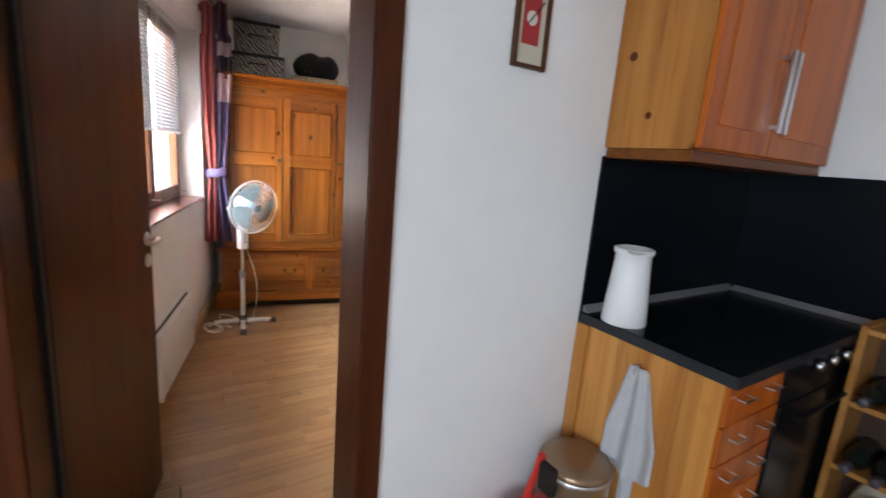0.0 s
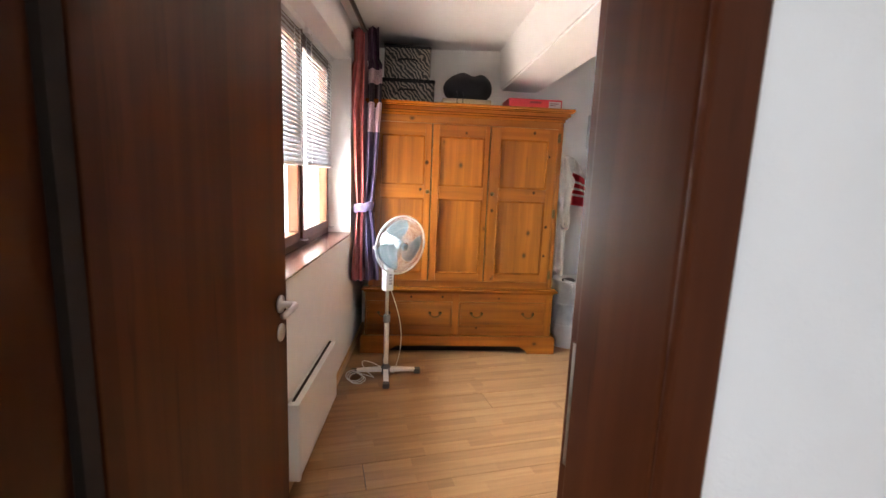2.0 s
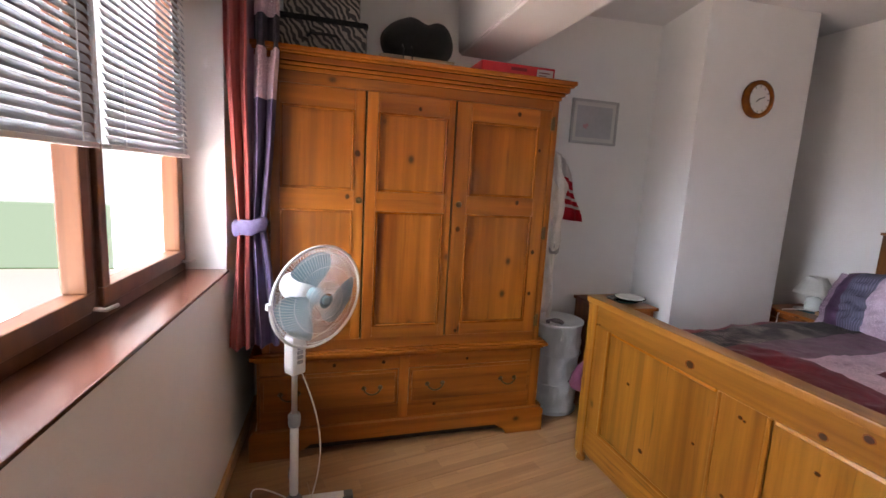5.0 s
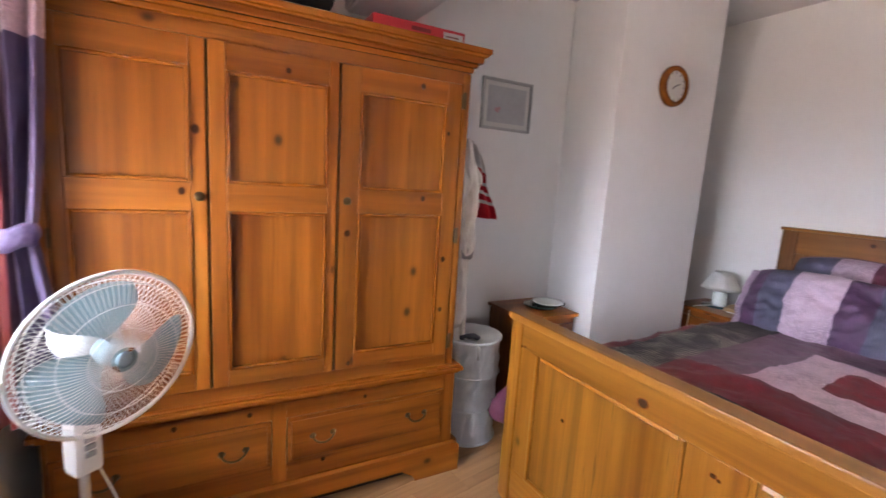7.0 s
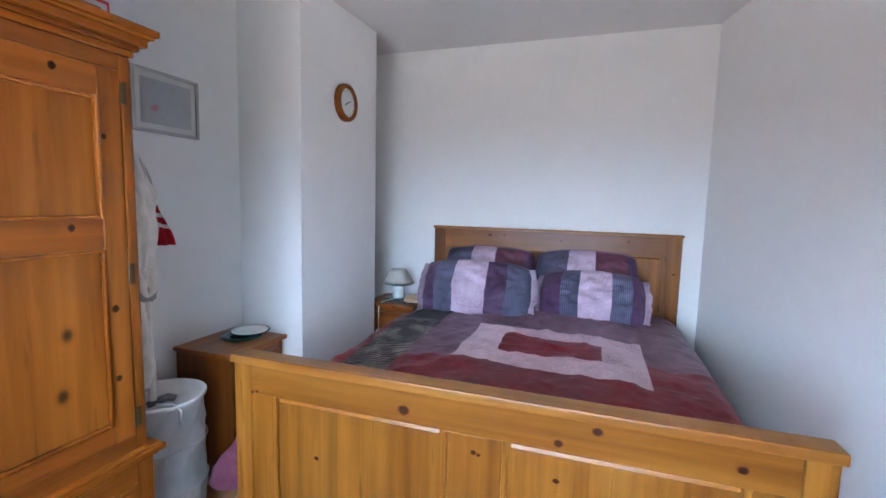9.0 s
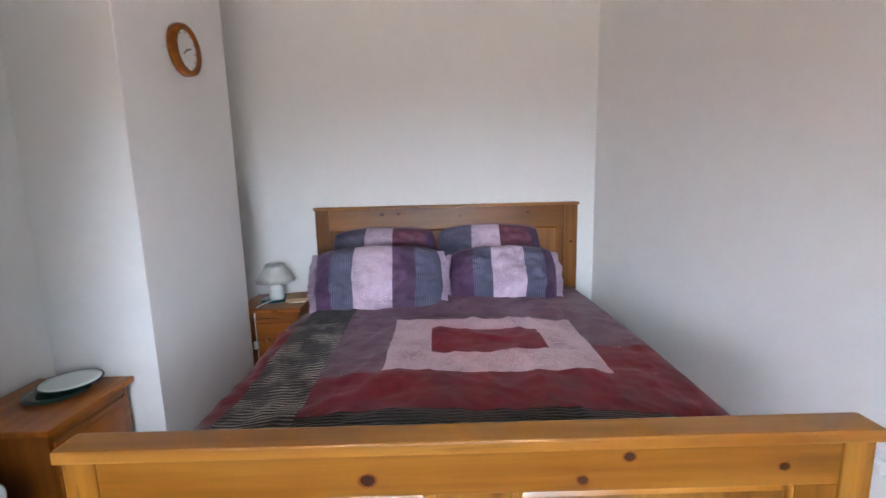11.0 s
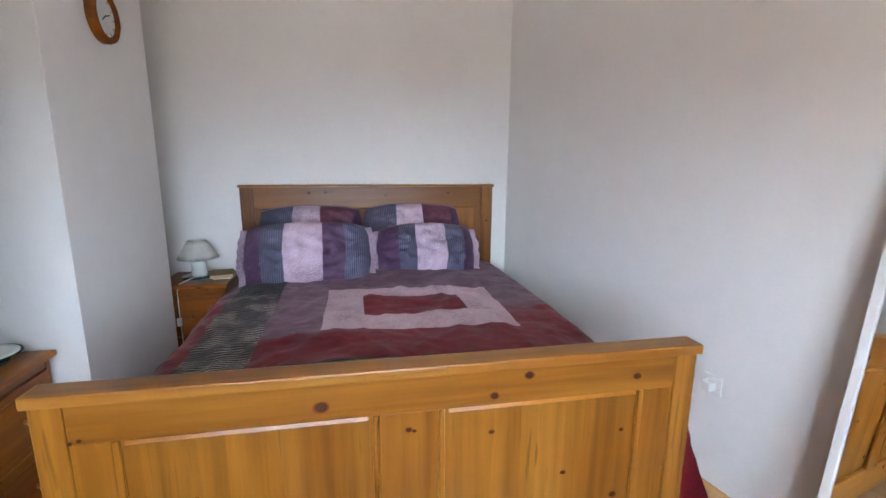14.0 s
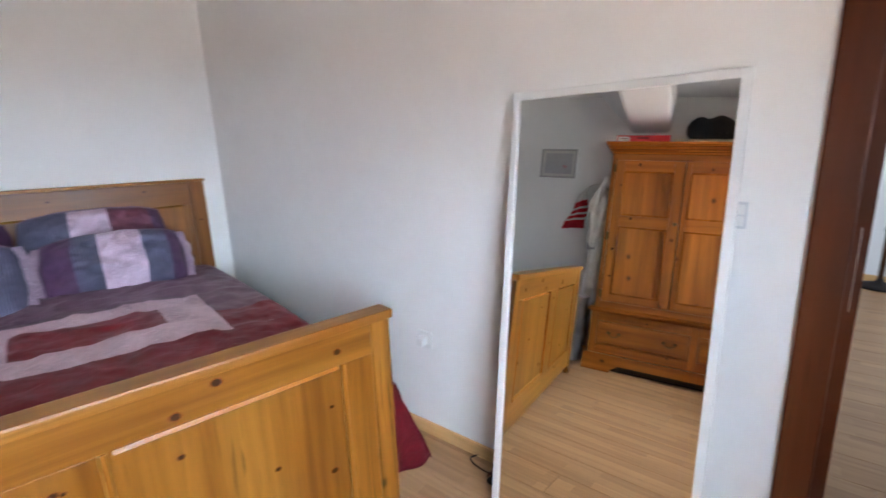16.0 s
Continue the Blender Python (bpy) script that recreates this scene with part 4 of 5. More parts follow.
# ---- wall clock and picture ----
clock = thing("wall_clock", "round wall clock with a varnished wooden rim and white face", "clock", pose(2.595, 4.775, 2.015, 90))
R = 0.113
part("rim", lathe(bmesh.new(), [(R, 0.001), (R, 0.02), (R * 0.96, 0.034), (R * 0.85, 0.04), (R * 0.76, 0.034), (R * 0.75, 0.02)], 40), pine("clock_wood", "x", *HONEY, rough=0.15, knots=0), clock, smooth=True)
part("face", lathe(bmesh.new(), [(R * 0.76, 0.018), (R * 0.76, 0.022)], 40), material("clock_white", (0.8, 0.8, 0.76), 0.35), clock)
ink = material("black_ink", (0.015, 0.015, 0.015), 0.5)
for i in range(12):
    bm = bmesh.new()
    m = Matrix.Rotation(-i * math.pi / 6, 4, "Z") @ Matrix.Translation((0, R * 0.66, 0.0226))
    bmesh.ops.create_cube(bm, size=1.0, matrix=m @ Matrix.Diagonal((0.004, 0.013, 0.001, 1)))
    part("dial_mark", bm, ink, clock)
for angle, length, wide in ((70, 0.045, 0.005), (72 + 180, 0.0, 0.005), (232, 0.03, 0.006)):
    if length:
        bm = bmesh.new()
        bmesh.ops.create_cube(bm, size=1.0, matrix=Matrix.Rotation(radians(-angle), 4, "Z") @ Matrix.Translation((0, length / 2 - 0.006, 0.0245)) @ Matrix.Diagonal((wide, length + 0.012, 0.001, 1)))
        part("clock_hand", bm, ink, clock)

picture = thing("picture", "framed pale print with a small pink motif in a silver frame", "picture", pose(1.815, 5.30, 1.865))
PW, PH = 0.18, 0.146
silver = material("silver_frame", (0.45, 0.45, 0.44), 0.35, 0.8)
for q in ((-PW, -0.02, -PH, -PW + 0.016, -0.001, PH), (PW - 0.016, -0.02, -PH, PW, -0.001, PH), (-PW + 0.016, -0.02, -PH, PW - 0.016, -0.001, -PH + 0.016), (-PW + 0.016, -0.02, PH - 0.016, PW - 0.016, -0.001, PH)):
    part("frame", cuboid(*q, bevel=0.003), silver, picture)
part("mount", cuboid(-PW + 0.016, -0.010, -PH + 0.016, PW - 0.016, -0.004, PH - 0.016), material("mount_card", (0.62, 0.61, 0.57), 0.5), picture)
part("print", cuboid(-PW + 0.042, -0.0115, -PH + 0.042, PW - 0.042, -0.0102, PH - 0.042), cloth("faded_print", (0.42, 0.42, 0.43), (0.5, 0.5, 0.51), 30, 0.4, relief=0.0, sheen=0), picture)
pink = material("pale_pink_ink", (0.5, 0.28, 0.29), 0.5)
for dx, dz, r in ((-0.075, -0.03, 0.013), (-0.055, -0.022, 0.011), (-0.062, -0.04, 0.008)):
    bm = lathe(bmesh.new(), [(r, 0.0118), (r * 0.5, 0.0124)], 12)
    bmesh.ops.rotate(bm, verts=bm.verts, matrix=Matrix.Rotation(radians(90), 3, "X"))
    bmesh.ops.translate(bm, verts=bm.verts, vec=(dx, 0, dz))
    part("motif", bm, pink, picture)

# ---- laundry basket, clothes on the wardrobe's end ----
basket_cloth = cloth("basket_nylon", (0.76, 0.77, 0.78), (0.9, 0.9, 0.9), 14, 0.5, relief=1.0)
basket = thing("laundry_basket", "white pop-up fabric laundry basket standing beside the wardrobe", "laundry basket", pose(1.485, 4.985, 0))


def skin(a, v):
    r = 0.160 + 0.012 * noise.noise(Vector((math.cos(a) * 3, math.sin(a) * 3, v * 7))) + 0.007 * noise.noise(Vector((math.cos(a) * 8, math.sin(a) * 8, v * 13 + a))) - 0.008 * abs(math.sin(v * 9.4))
    return (r * math.cos(a), r * math.sin(a), 0.012 + 0.56 * v)


part("body", sheet(bmesh.new(), span(0, 2 * math.pi, 73), span(0, 1, 41), skin, 0.003), basket_cloth, basket, smooth=True)
for z in (0.012, 0.2, 0.385, 0.572):
    part("hoop", tube(bmesh.new(), [(0.166 * math.cos(a), 0.166 * math.sin(a), z) for a in span(0, 2 * math.pi, 41)[:-1]], 0.0025, 6, True), basket_cloth, basket, smooth=True)
part("base", lathe(bmesh.new(), [(0.16, 0.0), (0.16, 0.01)], 32), basket_cloth, basket)
part("lid", lathe(bmesh.new(), [(0.168, 0.57), (0.169, 0.584), (0.16, 0.585), (0.155, 0.566), (0.09, 0.56), (0.02, 0.562)], 40), cloth("lid_cloth", (0.74, 0.74, 0.72), (0.84, 0.84, 0.82), 30), basket, "sunken white fabric lid", True)
part("strap", tube(bmesh.new(), [(-0.1, -0.09, 0.592), (-0.06, -0.13, 0.585), (-0.055, -0.168, 0.56), (-0.06, -0.172, 0.5)], 0.007, 6), white_plastic, basket, smooth=True)
part("sock", tube(bmesh.new(), [(-0.09, -0.03, 0.574), (-0.05, -0.06, 0.592), (-0.015, -0.05, 0.585), (0.0, -0.075, 0.575)], 0.015, 8), cloth("sock_grey", (0.08, 0.07, 0.08), (0.2, 0.18, 0.19)), basket, "grey sock on the lid", True)

robe_cloth = cloth("cream_towelling", (0.7, 0.66, 0.6), (0.85, 0.82, 0.77), 150, 0.9, relief=0.6)


def hanging(cx, cy, top, low, wide, deep, folds, seed):
    """A garment hung from one point against the wardrobe's end: u round it, v down it."""
    def f(u, v):
        grow = min(1.0, 0.35 + 1.6 * v) * (1 - 0.25 * max(0.0, v - 0.75))
        pleat = math.sin(u * folds + 2.3 * v + seed) * 0.16 * min(1.0, v * 2.5)
        crumple = 0.35 * noise.noise(Vector((math.cos(u) * 1.7 + seed, math.sin(u) * 1.7, v * 4.5))) + 0.14 * noise.noise(Vector((math.cos(u) * 4, math.sin(u) * 4 + seed, v * 11)))
        k = grow * (1 + pleat + crumple)
        return (cx + deep * (0.9 * math.sin(u) * k + 0.9 * grow), cy + wide * math.cos(u) * k, top - (top - low) * v + 0.03 * math.sin(u * 2 + seed) * v)
    return f


def garment(bm, f, rows=56):
    sheet(bm, span(0, 2 * math.pi, 57), span(0, 1, rows), f)
    ring = [v for v in bm.verts if v.is_boundary]
    bmesh.ops.remove_doubles(bm, verts=ring, dist=0.0008)
    return bm


robe = thing("dressing_gown", "cream towelling dressing gown hanging on the end of the wardrobe", "dressing gown")
part("body", garment(bmesh.new(), hanging(1.232, 4.95, 1.68, 1.13, 0.12, 0.092, 5, 0.4)), robe_cloth, robe, smooth=True)
part("skirt", garment(bmesh.new(), hanging(1.245, 4.93, 1.35, 0.665, 0.08, 0.062, 4, 2.1)), robe_cloth, robe, smooth=True)
part("collar", tube(bmesh.new(), [(1.25, 4.86, 1.58), (1.262, 4.885, 1.65), (1.27, 4.93, 1.685), (1.262, 4.975, 1.65), (1.25, 5.0, 1.58)], 0.024, 10), robe_cloth, robe, smooth=True)
sleeve = part("sleeve", garment(bmesh.new(), hanging(1.292, 4.868, 1.6, 1.075, 0.05, 0.045, 3, 4.2), 40), robe_cloth, robe, smooth=True)
part("cuff", lathe(bmesh.new(), [(0.02, -0.05), (0.036, -0.035), (0.04, 0.0), (0.036, 0.03), (0.02, 0.04)], 18, (1.338, 4.866, 1.07)), cloth("grey_knit", (0.3, 0.28, 0.28), (0.42, 0.4, 0.4), 140, 0.9), sleeve, "grey knitted cuff", True)
part("belt", tube(bmesh.new(), [(1.32, 4.845, 1.16), (1.335, 4.85, 1.05), (1.33, 4.852, 0.9), (1.345, 4.856, 0.74), (1.338, 4.85, 0.64)], 0.014, 8), robe_cloth, robe, smooth=True)
part("hook", tube(bmesh.new(), [(1.226, 4.93, 1.69), (1.25, 4.93, 1.685), (1.262, 4.93, 1.70)], 0.004, 6), brass, robe, "brass hook", True)
red_cloth = cloth("red_towelling", (0.42, 0.01, 0.02), (0.6, 0.025, 0.04), 120, 0.9, relief=0.6)
pale_cloth = cloth("white_towelling", (0.6, 0.56, 0.53), (0.72, 0.68, 0.65), 120, 0.9, relief=0.6)
towel = thing("striped_towel", "red and white striped towel hanging behind the dressing gown", "towel", pose(1.42, 5.05, 1.62, 0, 0, 0))


def towel_at(u, v):
    return (0.02 + u * (0.07 + 0.15 * v) + 0.01 * math.sin(v * 9), 0.03 * math.sin(u * 9) * (0.3 + v) + 0.02 * u, -0.40 * v - 0.06 * u * (1 - v) - 0.02 * u * v)


stripes = [(0.0, 0.3, pale_cloth), (0.3, 0.45, red_cloth), (0.45, 0.5, pale_cloth), (0.5, 0.6, red_cloth), (0.6, 0.65, pale_cloth), (0.65, 0.74, red_cloth), (0.74, 0.79, pale_cloth), (0.79, 1.0, red_cloth)]
for a, b, fabric in stripes:
    part("stripe", sheet(bmesh.new(), span(0, 1, 20), span(a, b, 5), towel_at, 0.004), fabric, towel, smooth=True)
part("loop", tube(bmesh.new(), [(-0.16, 0.0, 0.02), (-0.03, 0, 0.015), (0.03, 0, -0.01)], 0.004, 6), pale_cloth, towel)

# ---- on top of the wardrobe ----
zebra = material("zebra_print", (0.5, 0.45, 0.38), 0.5)
n = Nodes(zebra)
w = n.add("TexWave", Vector=n.coords((1, 1, 1), True, (20, 35, 20)), Scale=12.0, Distortion=9.0, Detail=2.0)
w.inputs["Detail Scale"].default_value = 1.2
n.to(n.ramp(w.outputs["Fac"], [(0.5, (0.006, 0.006, 0.006)), (0.62, (0.2, 0.175, 0.15))]), "Base Color")
black_cloth = cloth("black_cloth", (0.004, 0.004, 0.005), (0.012, 0.012, 0.014), 80)


def storage_case(x0, x1, y0, y1, z0, z1, label):
    c = thing("storage_case", label, "storage case", None, "zebra cases on the wardrobe")
    part("body", cuboid(x0, y0, z0, x1, y1, z1 - 0.012, bevel=0.02), zebra, c)
    part("lid", cuboid(x0 - 0.004, y0 - 0.004, z1 - 0.03, x1 + 0.004, y1 + 0.004, z1, bevel=0.012), black_cloth, c, "black zipped lid edge")
    mx, mz = (x0 + x1) / 2, (z0 + z1) / 2
    part("handle", tube(bmesh.new(), [(mx - 0.075, y0 - 0.002, mz), (mx - 0.06, y0 - 0.014, mz + 0.012), (mx, y0 - 0.018, mz + 0.014), (mx + 0.06, y0 - 0.014, mz + 0.012), (mx + 0.075, y0 - 0.002, mz)], 0.007, 8), black_cloth, c, "black carrying handle", True)


storage_case(-0.19, 0.225, 4.88, 5.22, 1.957, 2.15, "zebra-print storage case with black edges on the wardrobe")
storage_case(-0.165, 0.19, 4.89, 5.21, 2.15, 2.40, "taller zebra-print storage case stacked on another one")

single("cardboard_box", cuboid(0.29, 4.86, 1.957, 0.67, 5.1, 2.02, bevel=0.003), cloth("cardboard", (0.42, 0.32, 0.22), (0.52, 0.42, 0.3), 20, 0.8, sheen=0), "flat brown cardboard box lying on the wardrobe", "box")
bag = thing("black_bag", "soft black rounded bag lying on a cardboard box", "bag", pose(0.5, 4.98, 2.02))


def bag_at(a, v):
    b = math.pi * (v - 0.5)
    r = abs(math.cos(b)) ** 0.6
    k = 1 + 0.12 * noise.noise(Vector((math.cos(a) * 1.6, math.sin(a) * 1.6, v * 2)))
    x = 0.195 * r * math.cos(a) * k
    dip = 0.03 * math.exp(-((x - 0.03) / 0.045) ** 2) + 0.03 * max(0.0, -x / 0.195 - 0.3)
    return (x, 0.11 * r * math.sin(a) * k, 0.1 + 0.115 * math.sin(b) - dip * max(0.0, math.sin(b)))


part("body", sheet(bmesh.new(), span(0, 2 * math.pi, 41), span(0, 1, 21), bag_at), black_cloth, bag, smooth=True)
for x in (-0.1, -0.055):
    part("strap", tube(bmesh.new(), [(x, -0.09, 0.06), (x, -0.124, 0.03), (x + 0.002, -0.126, -0.055)], 0.004, 6), black_cloth, bag, smooth=True)

red_box = thing("red_box", "flat red cardboard box with a white label on the wardrobe", "box", pose(1.01, 4.93, 1.957))
part("carton", cuboid(-0.21, -0.12, 0, 0.21, 0.13, 0.082, bevel=0.003), material("red_card", (0.55, 0.02, 0.03), 0.4), red_box)
part("label", cuboid(0.105, -0.1215, 0.012, 0.2, -0.1202, 0.07), material("label_white", (0.7, 0.68, 0.66), 0.5), red_box, "white paper label")
part("grip_hole", cuboid(-0.045, -0.1212, 0.05, 0.045, -0.1202, 0.066, bevel=0.0005), material("dark_red", (0.2, 0.006, 0.01), 0.6), red_box)
for i in range(2):
    part("text_bar", cuboid(0.115, -0.1222, 0.05 - 0.014 * i, 0.18 - 0.02 * i, -0.1216, 0.056 - 0.014 * i), material("grey_print", (0.25, 0.1, 0.1), 0.6), red_box)

# ---- curtains and rod ----
rose = cloth("rose_curtain", (0.3, 0.06, 0.058), (0.5, 0.135, 0.12), 60, 0.6, (1, 1, 0.1), 0.3)
navy = cloth("dusk_blue_curtain", (0.055, 0.042, 0.085), (0.13, 0.1, 0.19), 60, 0.5, (1, 1, 0.1), 0.3)
black_band = cloth("black_curtain_band", (0.01, 0.008, 0.014), (0.03, 0.024, 0.035), 60, 0.5)
tie_lilac = cloth("lilac_tie", (0.2, 0.15, 0.3), (0.32, 0.27, 0.45), 60, 0.5)


def curtain_shape(cx, cy, wx, wy, mirror):
    """Gathered folds: u across, z up; narrow at the tie."""
    def f(u, z):
        tie = 1.17
        k = 0.50 + 0.5 * min(1.0, abs(z - tie) / (0.75 if z > tie else 0.5)) ** 0.8
        if z > 2.2:
            k *= 0.82
        fold = 0.030 * math.sin(u * 24 + 1.5 * math.sin(z * 1.3)) * (0.4 + 0.6 * k) + 0.006 * math.sin(u * 61 + z * 2)
        off = 0.012 * noise.noise(Vector((u * 3, z * 1.7, cx)))
        return (cx + wx * (u - 0.5) * k + off - 0.02 * (1 - k), cy + mirror * (wy * (u - 0.5) * k) + fold, z)
    return f


def curtain(label, shape, cells, m_tie):
    c = thing("curtain", label, "curtain", None, "curtains at the window")
    for u0, u1, z0, z1, fabric in cells:
        part("fabric", sheet(bmesh.new(), span(u0, u1, max(4, int((u1 - u0) * 70))), span(z0, z1, max(3, int((z1 - z0) / 0.03))), shape), fabric, c, smooth=True)
    ring = [Vector(p) for p in m_tie]

    def band(i, v):
        k = int(round(i)) % len(ring)
        p = ring[k]
        mid = sum(ring, Vector()) / len(ring)
        out = (p - mid).normalized() * (0.012 - 0.010 * v * v + 0.004 * math.sin(k * 2.1 + v * 3))
        return (p.x + out.x, p.y + out.y, p.z + 0.034 * v + 0.005 * math.sin(k * 1.7))
    part("tie_back", sheet(bmesh.new(), list(range(len(ring) + 1)), span(-1, 1, 7), band, 0.003), tie_lilac, c, "lilac satin tie-back", True)
    return c


CELLS = [
    (0.0, 0.46, 0.61, 2.42, rose), (0.46, 0.56, 0.61, 2.42, mauve),
    (0.56, 1.0, 2.16, 2.44, plum), (0.56, 1.0, 2.06, 2.16, lilac), (0.56, 1.0, 1.93, 2.06, black_band), (0.56, 1.0, 1.72, 1.93, lilac), (0.56, 1.0, 0.61, 1.72, navy),
]
right_shape = curtain_shape(-0.275, 4.665, 0.215, 0.05, 1)
curtain("rose, lilac and dusk-blue curtain gathered with a tie-back beside the wardrobe", right_shape, CELLS, [(-0.287 + 0.062 * math.cos(a), 4.665 + 0.04 * math.sin(a), 1.17 + 0.012 * math.cos(a)) for a in span(0, 6.283, 19)[:-1]])
left_shape = curtain_shape(-0.40, 2.62, 0.12, 0.12, -1)
curtain("rose, lilac and dusk-blue curtain gathered behind the open door", left_shape, CELLS, [(-0.41 + 0.05 * math.cos(a), 2.62 + 0.045 * math.sin(a), 1.17) for a in span(0, 6.283, 19)[:-1]])
rod = thing("curtain_rod", "varnished wooden curtain rod on brackets above the window", "curtain rod")
part("pole", tube(bmesh.new(), [(-0.395, 2.5, 2.405), (-0.285, 4.75, 2.405)], 0.014, 12), window_wood, rod, smooth=True)
for x, y, wx in ((-0.395, 2.53, -0.5), (-0.287, 4.70, -0.383)):
    part("bracket", tube(bmesh.new(), [(x, y, 2.405), (x - 0.03, y, 2.40), (wx, y, 2.385)], 0.009, 8), window_wood, rod, smooth=True)
    bm = lathe(bmesh.new(), [(0.028, 0), (0.028, 0.008), (0.016, 0.012)], 16)
    bmesh.ops.rotate(bm, verts=bm.verts, matrix=Matrix.Rotation(radians(90), 3, "Y"))
    bmesh.ops.translate(bm, verts=bm.verts, vec=(wx - 0.002, y, 2.385))
    part("wall_rose", bm, window_wood, rod, smooth=True)

# ---- panel heater ----
heater = thing("panel_heater", "slim white electric panel heater on the wall under the window", "heater", WINWALL)
part("body", cuboid(-1.56, -0.062, 0.06, -0.80, -0.018, 0.415, bevel=0.004), white_metal, heater)
part("grille", cuboid(-1.545, -0.034, 0.4155, -0.815, -0.02, 0.417), groove, heater, "dark louvred outlet")
part("backplate", cuboid(-1.5, -0.018, 0.1, -0.86, 0.0, 0.405), white_metal, heater)
part("side_panel", cuboid(-1.585, -0.066, 0.055, -1.561, -0.01, 0.42, bevel=0.004), white_plastic, heater)

# ---- pedestal fan ----
fan = thing("pedestal_fan", "white pedestal fan with grey-blue blades on a cross foot", "fan", pose(-0.086, 4.345, 0))
pale_blue = material("translucent_blade", (0.3, 0.42, 0.45), 0.3)
for ang in (3, 93):
    c, s = math.cos(radians(ang)), math.sin(radians(ang))
    bm = bmesh.new()
    prism(bm, [(-0.235, 0.018), (0.235, 0.018), (0.235, 0.034), (0.06, 0.044), (-0.06, 0.044), (-0.235, 0.034)], "y", -0.018, 0.018)
    bmesh.ops.rotate(bm, verts=bm.verts, matrix=Matrix.Rotation(radians(ang), 3, "Z"))
    foot = part("foot_bar", bm, white_metal, fan)
    for e in (-1, 1):
        part("foot_cap", cuboid(e * 0.225 * c - 0.022, e * 0.225 * s - 0.022, 0.0, e * 0.225 * c + 0.022, e * 0.225 * s + 0.022, 0.036, bevel=0.006), material("grey_rubber", (0.12, 0.12, 0.12), 0.7), foot, "grey rubber foot")
part("foot_hub", lathe(bmesh.new(), [(0.034, 0.0), (0.034, 0.05), (0.026, 0.06), (0.02, 0.075)], 20), material("grey_plastic", (0.1, 0.11, 0.12), 0.5), fan, "grey plastic hub", True)
part("lower_pole", lathe(bmesh.new(), [(0.017, 0.06), (0.017, 0.40)], 20), white_metal, fan, smooth=True)
part("collar", lathe(bmesh.new(), [(0.023, 0.385), (0.025, 0.40), (0.025, 0.43), (0.02, 0.44)], 20), material("grey_collar", (0.25, 0.28, 0.3), 0.4), fan, "grey clamping collar", True)
part("upper_pole", lathe(bmesh.new(), [(0.0115, 0.43), (0.0115, 0.64)], 16), steel, fan, "chromed upper pole", True)
TURN_FAN = pose(0, 0, 0, 0, 0, 36)
bm = cuboid(-0.032, -0.034, 0.615, 0.032, 0.03, 0.775, bevel=0.012)
bmesh.ops.transform(bm, verts=bm.verts, matrix=TURN_FAN)
control = part("control_box", bm, white_plastic, fan, smooth=False)
for i in range(4):
    bm = cuboid(-0.012, -0.042, 0.665 + 0.02 * i, 0.012, -0.034, 0.679 + 0.02 * i, bevel=0.003)
    bmesh.ops.transform(bm, verts=bm.verts, matrix=TURN_FAN)
    part("push_button", bm, material("button_grey", (0.35, 0.36, 0.37), 0.4), control)
bm = cuboid(-0.022, -0.02, 0.775, 0.022, 0.02, 0.865, bevel=0.006)
bmesh.ops.transform(bm, verts=bm.verts, matrix=TURN_FAN)
part("neck", bm, white_plastic, fan)
HEAD = pose(0.02, 0, 0.018) @ TURN_FAN @ pose(0, -0.115, 0.935, 95)


def headed(bm):
    bmesh.ops.transform(bm, verts=bm.verts, matrix=HEAD)
    return bm


# head: local z points out of the fan's front
part("motor_housing", headed(lathe(bmesh.new(), [(0.02, -0.19), (0.05, -0.185), (0.06, -0.15), (0.062, -0.08), (0.05, -0.045), (0.02, -0.04)], 24)), white_plastic, fan, smooth=True)
blade_hub = part("blade_hub", headed(lathe(bmesh.new(), [(0.03, -0.035), (0.034, -0.01), (0.028, 0.012), (0.01, 0.02)], 20)), pale_blue, fan, smooth=True)
for k in range(3):
    def blade(u, v, k=k):
        r = 0.03 + 0.14 * u
        a = radians(85 + 120 * k) + (v - 0.5) * (0.75 + 0.75 * math.sin(u * 2.4)) + 0.35 * u
        return (r * math.cos(a), r * math.sin(a), -0.012 + 0.035 * (v - 0.5))
    part("blade", headed(sheet(bmesh.new(), span(0, 1, 9), span(0, 1, 9), blade, 0.0025)), pale_blue, fan, smooth=True)
GR = 0.198
part("grille_ring", headed(tube(bmesh.new(), [(GR * math.cos(a), GR * math.sin(a), 0.0) for a in span(0, 2 * math.pi, 61)[:-1]], 0.0055, 8, True)), white_plastic, fan, smooth=True)
for side, deep in ((1, 0.048), (-1, 0.062)):
    bm = bmesh.new()
    for i in range(90):
        a = 2 * math.pi * i / 90
        tube(bm, [((0.03 + (GR - 0.03) * t) * math.cos(a + 0.22 * (1 - t) * side), (0.03 + (GR - 0.03) * t) * math.sin(a + 0.22 * (1 - t) * side), side * deep * (1 - t ** 3.5)) for t in span(0, 1, 7)], 0.0009, 3)
    for rr in (0.075, 0.13, 0.175):
        tt = (rr - 0.03) / (GR - 0.03)
        tube(bm, [(rr * math.cos(a), rr * math.sin(a), side * (deep * (1 - tt ** 3.5))) for a in span(0, 2 * math.pi, 49)[:-1]], 0.0012, 4, True)
    part("wire_grille", headed(bm), white_metal, fan, "white wire guard")
part("grille_badge", headed(lathe(bmesh.new(), [(0.02, 0.046), (0.02, 0.05), (0.012, 0.053)], 20)), material("badge_blue", (0.25, 0.36, 0.42), 0.2), fan, smooth=True)
